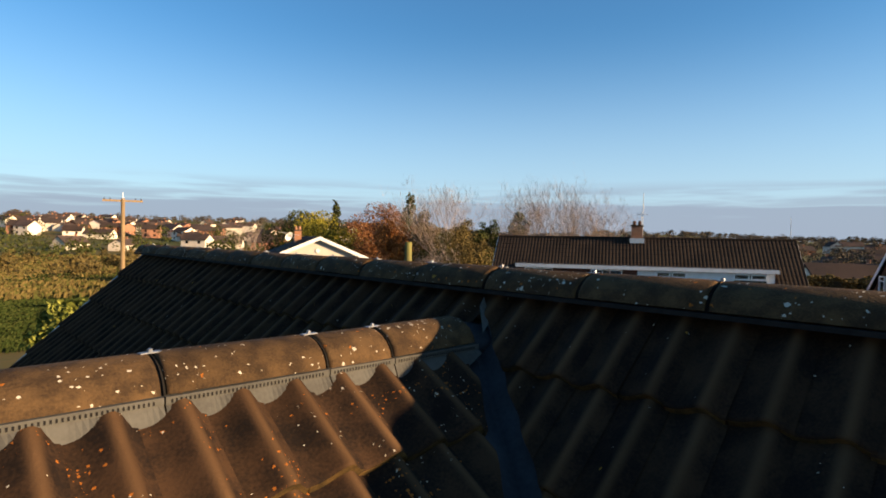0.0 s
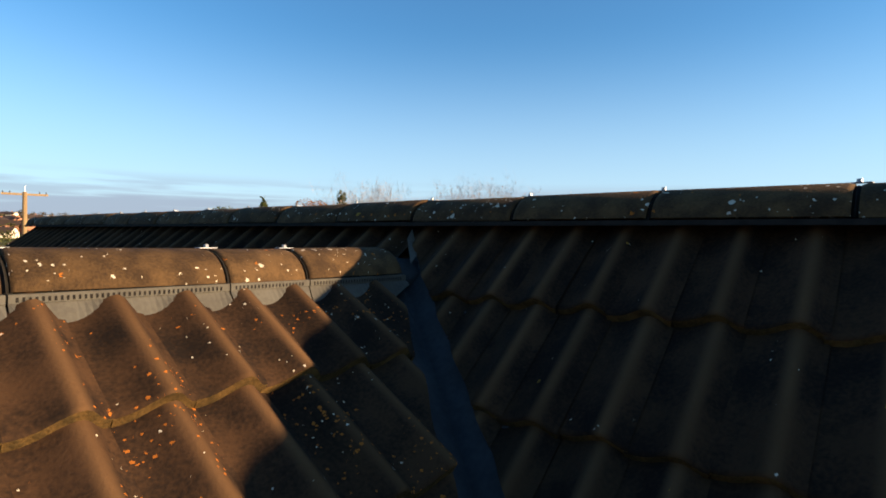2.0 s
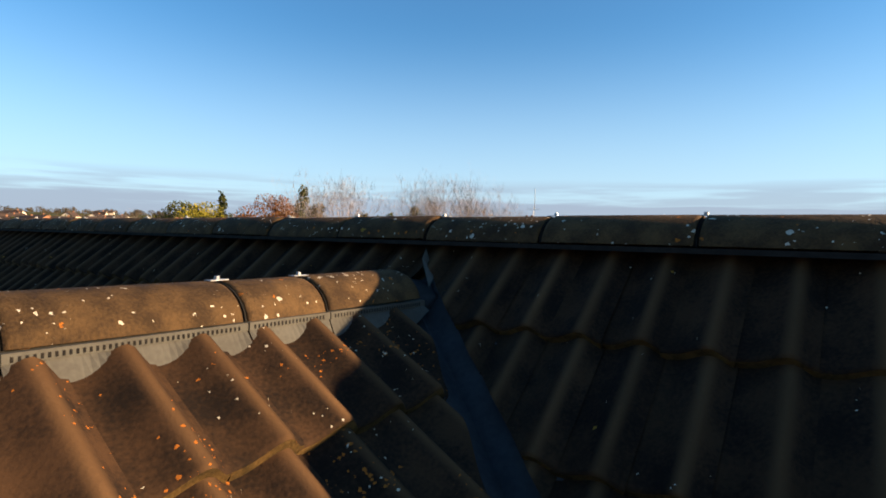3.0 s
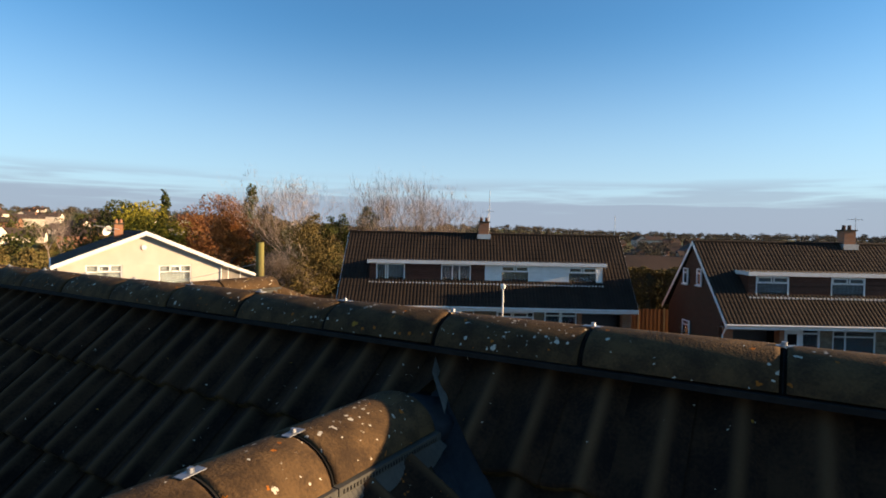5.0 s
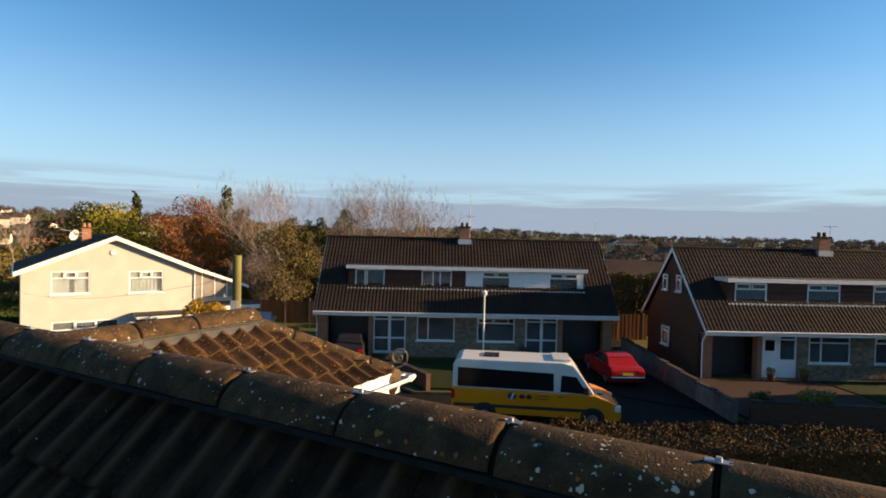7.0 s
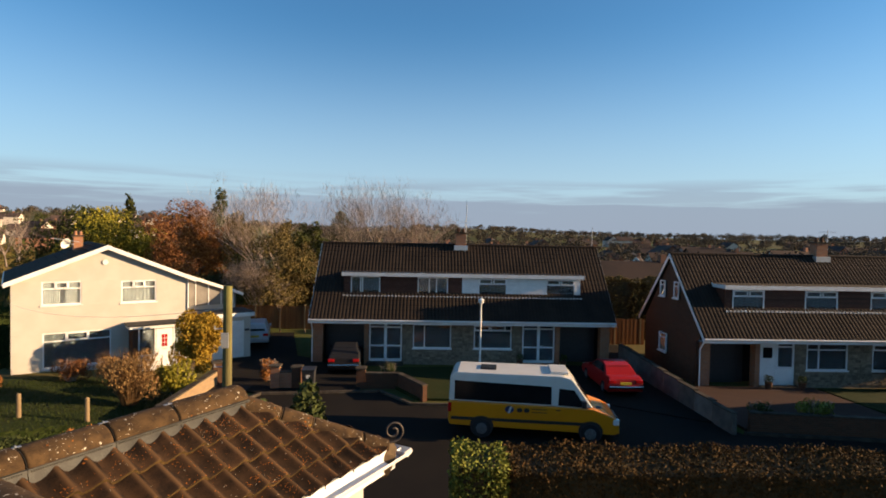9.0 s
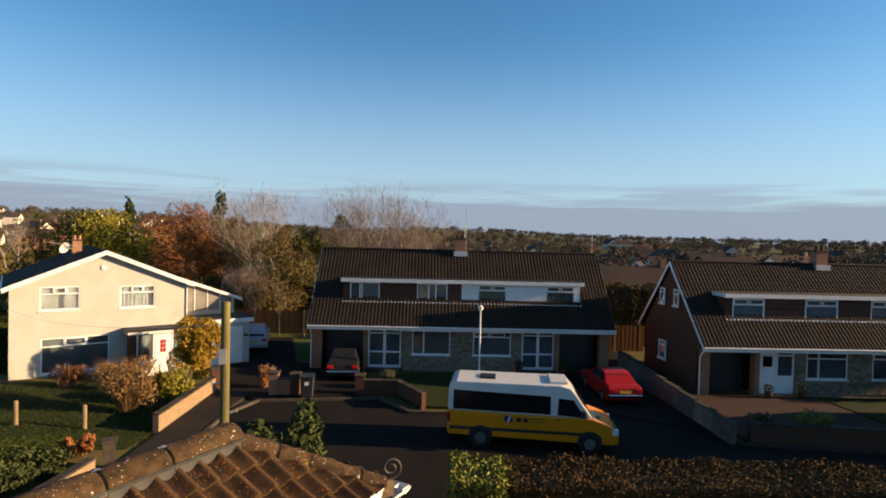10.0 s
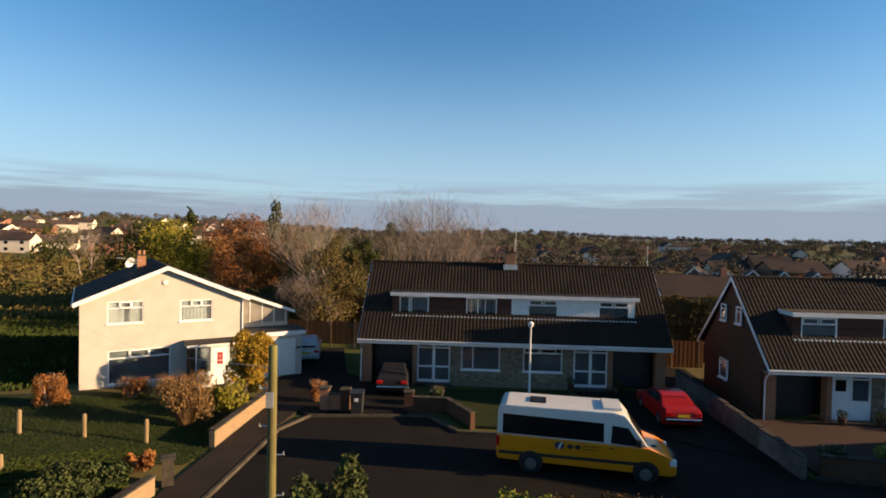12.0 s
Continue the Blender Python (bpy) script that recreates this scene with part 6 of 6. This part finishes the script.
# near plants
shrub("tall_shrub", -0.17, 9.95, 1.35, 1.35, 5.8, L_GREEN, "tall dark green shrub with loose sprays beside the pole", 5, 26000, 0.05, twigs=False, upright=0.6)
hedge("privet_hedge", (3.5, 13.6), (4.65, 13.3), 1.5, 0.0, 2.66, L_LIME, "clipped lime-green privet hedge catching the sun", 3, 600, 0.045)
hedge("beech_hedge", (4.7, 13.5), (16.5, 10.3), 1.7, 0.0, 2.5, L_HEDGE, "long brown-green clipped hedge", 4, 900, 0.034)
shrub("brown_shrub", 2.9, 12.0, 1.6, 1.4, 1.9, L_HEDGE, "small brown shrub beside the hedge", 12, 2500, 0.05)
# garden of the cream house
shrub("golden_conifer", -4.35, 31.3, 2.4, 2.3, 3.5, L_GOLD, "clipped golden conifer beside the porch", 21, 20000, 0.065, twigs=False, z=0.2)
shrub("willow_shrub", -6.3, 27.2, 2.6, 2.3, 2.2, L_STRAW, "bare tan shrub of many upright stems", 22, 4200, 0.05, upright=4.0, z=0.3, stems=220, wood=M_CANE)
shrub("laurel", -4.7, 28.4, 1.7, 1.5, 1.6, L_YELLOW, "yellow-green variegated laurel by the wall", 23, 3500, 0.07, z=0.2)
shrub("dogwood", -12.6, 29.6, 1.5, 1.4, 1.65, L_RUST, "round rust-coloured shrub by the house corner", 24, 7500, 0.045, upright=1.0, z=0.4)
shrub("dogwood", -9.6, 30.8, 1.6, 1.2, 1.0, L_BEECH, "low rust-brown shrub under the window", 25, 2200, 0.045, z=0.5)
shrub("dogwood", -7.7, 30.4, 1.5, 1.2, 1.2, L_BEECH, "low rust-brown shrub under the window", 26, 2200, 0.045, z=0.45)
shrub("low_juniper", -8.0, 20.6, 3.6, 3.0, 1.0, L_GREEN, "spreading green juniper in the near bed", 27, 6000, 0.07, twigs=False, z=0.2)
shrub("low_juniper", -10.5, 18.4, 3.8, 3.0, 0.9, L_GREEN, "green low shrub in the near bed", 28, 6000, 0.07, twigs=False, z=0.2)
shrub("tuft", -6.6, 22.4, 1.0, 0.9, 0.8, L_RUST, "dry tan grass tuft in the bed", 29, 900, 0.08, upright=2.5, twigs=False, z=0.2)
shrub("hedge_shrub", 19.9, 18.6, 1.8, 1.0, 1.05, L_LIME, "small yellow-green shrub behind the wall", 30, 2500, 0.05, z=0.3)
shrub("hedge_shrub", 18.0, 19.4, 1.0, 0.8, 0.85, L_GREEN, "small green shrub behind the wall", 31, 1500, 0.05, z=0.3)
shrub("dark_bush", 30.0, 22.0, 2.4, 1.6, 1.9, L_SCRUB, "dark bush beside the front window", 32, 3000, 0.06)
shrub("front_shrub", 4.9, 29.3, 0.9, 0.8, 0.9, L_GREEN, "small green shrub by the front door", 33, 1500, 0.05, z=0.1)
shrub("front_shrub", -0.9, 30.6, 0.9, 0.8, 1.1, L_RUST, "small rust shrub by the gate", 34, 1200, 0.05, z=0.1)

# trees behind the houses
leafy_tree("evergreen_tree", *away(-16.6, 70), 9.4, 15, L_DARK, "broad dark evergreen with a golden side", 41, 36000, 0.13, second=L_YELLOW)
leafy_tree("conifer", *away(-13.8, 73), 11.4, 3.8, L_DARK, "slim dark conifer spire against the sky", 42, 2500, 0.2, cone=True)
leafy_tree("copper_beech", *away(-9.4, 62), 10.2, 9.5, L_BEECH, "copper-brown beech still in leaf", 43, 24000, 0.095)
leafy_tree("rust_tree", *away(-8.0, 52), 8.2, 6.5, L_RUST, "rust-red bushy tree behind the house", 44, 20000, 0.085)
leafy_tree("conifer", *away(-6.0, 75), 12.4, 7.5, L_DARK, "dark ragged conifer behind the beech", 45, 4500, 0.22, cone=True)
leafy_tree("ivy_tree", *away(-4.9, 50), 9.0, 4.5, L_SCRUB, "brown ivy-clad tree behind the drive", 46, 10000, 0.085)
leafy_tree("ivy_tree", *away(-0.8, 45), 7.6, 6.0, L_SCRUB, "dark ivy-clad thicket tree", 47, 14000, 0.085)
leafy_tree("ivy_tree", *away(-3.5, 47), 5.6, 5.0, L_DARK, "dark green thicket behind the fence", 48, 11000, 0.085)
leafy_tree("ivy_tree", *away(2.2, 50), 8.4, 4.0, L_DARK, "dark green tree behind the roof", 49, 10000, 0.095)
leafy_tree("ivy_tree", *away(-0.2, 53), 8.6, 5.0, L_SCRUB, "olive tree in the thicket", 50, 10000, 0.095)
leafy_tree("ivy_tree", *away(5.2, 70), 10.0, 5.0, L_DARK, "dark green tree behind the roof", 51, 10000, 0.11)
bare_tree(*away(-1.4, 48), 11.3, 0.62, "bare winter tree with fine upright twigs", 61, 2, 4)
bare_tree(*away(9.0, 60), 13.5, 0.66, "large bare winter tree with a round crown", 62, 3, 4)
bare_tree(*away(6.6, 61), 11.8, 0.6, "bare winter tree beside a larger one", 63, 2, 4)
bare_tree(*away(11.8, 64), 12.2, 0.6, "bare winter tree beside a larger one", 64, 2, 4)
bare_tree(*away(-22.0, 110), 11.0, 0.6, "distant bare tree over the fields", 65, 2, 3)
bare_tree(*away(-3.0, 44), 5.8, 0.75, "pale low bare tree with wide branches", 67, 3, 4)
hedge("tall_hedge", (18.0, 39.6), (29.5, 37.0), 1.8, 0, 4.4, L_SCRUB, "tall brown-green hedge between the houses", 71, 300, 0.08, 0.3)
hedge("tall_hedge", (-7.5, 52.0), (3.0, 49.5), 2.0, 0, 3.6, L_SCRUB, "tangled olive hedge behind the fence", 72, 120, 0.12, 0.4)
leafy_tree("garden_tree", *away(-39.5, 17), 4.7, 2.8, L_LIME, "golden-green tree beside the drive", 73, 6000, 0.09)

# ---------- far land ----------
M_FARROOF = material("far_roof", (0.070, 0.047, 0.037), (0.042, 0.033, 0.029), 0.2, 0.9, 0.2, 4, vary=0.35)
M_FARWALL = material("far_wall", (0.70, 0.62, 0.50), (0.60, 0.52, 0.42), 0.2, 0.9, 0.1, 4, vary=0.25)
M_FARBRICK = material("far_brick", (0.30, 0.15, 0.09), (0.24, 0.12, 0.075), 0.2, 0.9, 0.1, 4, vary=0.25)


def far_house(x, y, rot, w, d, eave, rise, wall, label, windows=2, group="distant houses", white_gable=False):
    t = thing("distant_house", pose(x, y, ground_z(x, y) - 0.3, 0, 0, rot), label, "house", group)
    g = Geo().prism([(-d / 2, 0), (d / 2, 0), (d / 2, eave), (0, eave + rise), (-d / 2, eave)], -w / 2, w / 2, axis="x")
    part("wall", g, wall, t)
    g = Geo()
    k = 0.35
    for s in (-1, 1):
        ze = eave - k * rise / (d / 2)
        g.prism([(0, eave + rise + 0.05), (s * (d / 2 + k), ze + 0.05), (s * (d / 2 + k), ze + 0.25), (0, eave + rise + 0.28)], -w / 2 - k, w / 2 + k, axis="x")
    part("roof", g, M_FARROOF, t)
    if white_gable:
        for xe in (-w / 2 - k - 0.05, w / 2 + k + 0.05):
            g = Geo()
            for s in (-1, 1):
                ze = eave - k * rise / (d / 2)
                g.prism([(0, eave + rise + 0.32), (s * (d / 2 + k), ze + 0.3), (s * (d / 2 + k), ze - 0.1), (0, eave + rise - 0.05)], xe - 0.04, xe + 0.04, axis="x")
            part("bargeboard", g, M_WHITE, t)
    for i in range(windows):
        xx = -w / 2 + w * (i + 0.5) / windows
        for zz in ([eave - 1.5] if eave < 3.5 else [1.0, eave - 1.5]):
            part("window", Geo().box(xx - 0.6, xx + 0.6, -d / 2 - 0.04, -d / 2 + 0.02, zz, zz + 1.1), M_CARGLASS, t)
    part("chimney", Geo().box(w * 0.2, w * 0.2 + 0.7, -0.35, 0.35, eave + rise - 0.4, eave + rise + 1.1), M_FARBRICK, t)
    return t


rf = random.Random(99)
for i in range(120):
    az, d = rf.uniform(-46, -7), rf.triangular(230, 640, 420)
    x, y = away(az, d)
    far_house(x, y, rf.choice((0, 20, -25, 90)) + rf.uniform(-8, 8), rf.uniform(8, 15), rf.uniform(7, 9), rf.choice((2.6, 4.9, 5.0)), rf.uniform(2.0, 3.0), rf.choice((M_FARWALL, M_FARWALL, M_FARBRICK)), "distant house on the hillside with a brown roof", 2 if d < 380 else 0)
for i in range(60):
    az, d = rf.uniform(9, 62), rf.triangular(110, 520, 200)
    x, y = away(az, d)
    far_house(x, y, rf.choice((-12, 78)) + rf.uniform(-8, 8), rf.uniform(9, 16), rf.uniform(7, 9), rf.choice((2.5, 2.6, 4.6)), rf.uniform(2.0, 2.8), rf.choice((M_FARWALL, M_FARBRICK, M_FARBRICK)), "distant house among trees with a dark roof", 0)
for az, d in ((35.0, 142), (37.3, 140), (39.6, 138), (41.9, 136), (44.2, 134)):
    x, y = away(az, d)
    far_house(x, y, 52, 11, 5, 2.6, 2.3, M_FARBRICK, "brick house with white gable boards in a row", 0, white_gable=True)
x, y = away(35.4, 72)
far_house(x, y, -12, 11, 8, 2.7, 2.0, M_FARWALL, "low bungalow with a white eave behind the hedge", 3)
x, y = away(-7.0, 70)
far_house(x, y, 25, 8, 7, 5.0, 2.4, M_REDBRICK, "brick house glimpsed through the trees", 2)


def woods(label, n, az0, az1, d0, d1, h0, h1, ma, seed, leaf=0.5, per=120):
    rr = random.Random(seed)
    g = Geo()
    blobs = []
    for _ in range(n):
        az, d = rr.uniform(az0, az1), d0 + (d1 - d0) * rr.random()
        x, y = away(az, d)
        h = rr.uniform(h0, h1)
        z = ground_z(x, y)
        for k in range(3):
            s = h * rr.uniform(0.25, 0.4)
            blobs.append((x + rr.gauss(0, s * 0.6), y + rr.gauss(0, s * 0.6), z + h * rr.uniform(0.35, 0.7), s, s, s * 0.95))
    leaf_cloud(g, blobs, n * per, leaf, rr, 0.7)
    ob = new("woods", leaf_mesh("woods", g, ma))
    return tagged(ob, label, "trees", kind="stuff")


woods("scattered dark trees among the far houses", 200, -46, -5, 150, 560, 4, 9, L_DARK, 1, 0.5, 110)
woods("brown scrub and hedgerows over the fields", 150, -46, -12, 85, 240, 1.5, 4.5, L_SCRUB, 2, 0.3, 130)
woods("brown winter trees among the far houses", 760, 2, 64, 120, 520, 3, 7.5, L_HAZED, 3, 0.34, 230)
woods("dark trees along the skyline", 700, 0, 68, 420, 900, 4, 8, L_HAZED, 4, 0.6, 100)
woods("dark trees along the skyline", 420, -52, 2, 520, 900, 4, 8, L_HAZED, 5, 0.6, 100)
woods("hazy far tree line along the horizon", 900, -60, 80, 900, 1500, 5, 9, L_HAZED, 6, 1.3, 30)
fld = Geo()
vs, n = [], 16
for d in (92, 118):
    for i in range(n + 1):
        x, y = away(-40 + 14.5 * i / n, d + 5 * math.sin(i * 0.5))
        vs.append((x, y, land_z(x, y) + 0.25))
fld.add(vs, [(i, i + 1, i + n + 2, i + n + 1) for i in range(n)])
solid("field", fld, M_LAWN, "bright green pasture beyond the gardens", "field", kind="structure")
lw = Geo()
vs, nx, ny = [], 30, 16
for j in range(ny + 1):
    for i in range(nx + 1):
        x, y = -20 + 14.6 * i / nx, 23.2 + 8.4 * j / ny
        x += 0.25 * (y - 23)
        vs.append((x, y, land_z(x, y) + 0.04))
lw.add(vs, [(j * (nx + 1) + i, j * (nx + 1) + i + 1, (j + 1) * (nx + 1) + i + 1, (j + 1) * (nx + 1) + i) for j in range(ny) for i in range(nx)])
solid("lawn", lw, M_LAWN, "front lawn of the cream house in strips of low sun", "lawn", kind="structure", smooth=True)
rg = np.random.RandomState(5)
gr = Geo()
n = 26000
gx = -19 + 14 * rg.rand(n)
gy = 23.4 + 7.6 * rg.rand(n)
gx = gx + 0.25 * (gy - 23)
vs = []
for x, y in zip(gx.tolist(), gy.tolist()):
    z, a, h = land_z(x, y) + 0.03, rg.rand() * 6.28, 0.05 + 0.06 * rg.rand()
    c, s = math.cos(a) * 0.012, math.sin(a) * 0.012
    vs += [(x - c, y - s, z), (x + c, y + s, z), (x + s * 2.5, y + c * 2.5, z + h)]
gr.v, gr.f = vs, [(3 * i, 3 * i + 1, 3 * i + 2) for i in range(n)]
tagged(new("grass", leaf_mesh("grass", gr, L_GRASS)), "short lawn grass blades", "grass", kind="stuff")


def meadow(label, n, az0, az1, d0, d1, h, ma, seed):
    """Upright blades of rough grass over a stretch of land."""
    rr = np.random.RandomState(seed)
    az, d = az0 + (az1 - az0) * rr.rand(n), d0 + (d1 - d0) * rr.rand(n)
    vs = []
    for a, b, t, k in zip(az.tolist(), d.tolist(), (rr.rand(n) * 3.14).tolist(), rr.rand(n).tolist()):
        x, y = away(a, b)
        z = land_z(x, y) - 0.03
        w, hh = 0.0022 * b, h * (0.5 + k)
        c, s_ = math.cos(t) * w, math.sin(t) * w
        vs += [(x - c, y - s_, z), (x + c, y + s_, z), (x + c * 0.6 + 0.1, y + s_ * 0.6, z + hh), (x - c * 0.7, y - s_ * 0.7, z + hh * 0.8)]
    g = Geo()
    g.v, g.f = vs, [(4 * i, 4 * i + 1, 4 * i + 2, 4 * i + 3) for i in range(n)]
    return tagged(new("meadow", leaf_mesh("meadow", g, ma)), label, "grass", kind="stuff")


meadow("low rough grass and moss in the near bed", 9000, -48, -19, 20, 24, 0.10, L_GRASS, 14)
meadow("tan winter grass over the fields in low sun", 40000, -48, -13, 62, 230, 0.55, L_TAN, 11)
meadow("green pasture grass beyond the gardens", 16000, -40, -26, 92, 120, 0.5, L_GRASS, 12)
meadow("rough green and tan grass behind the gardens", 26000, -50, -16, 34, 66, 0.22, L_GRASS, 13)

# two houses added out of sight on the near side, to shade the road
far_house(38.0, 12.5, -14, 15, 9, 2.8, 4.0, M_FARBRICK, "unseen brick house added to shade the street", 3, "houses along the street")
far_house(40.0, -6.0, -14, 15, 8, 2.8, 4.0, M_FARBRICK, "unseen brick house added to shade the street", 3, "houses along the street")
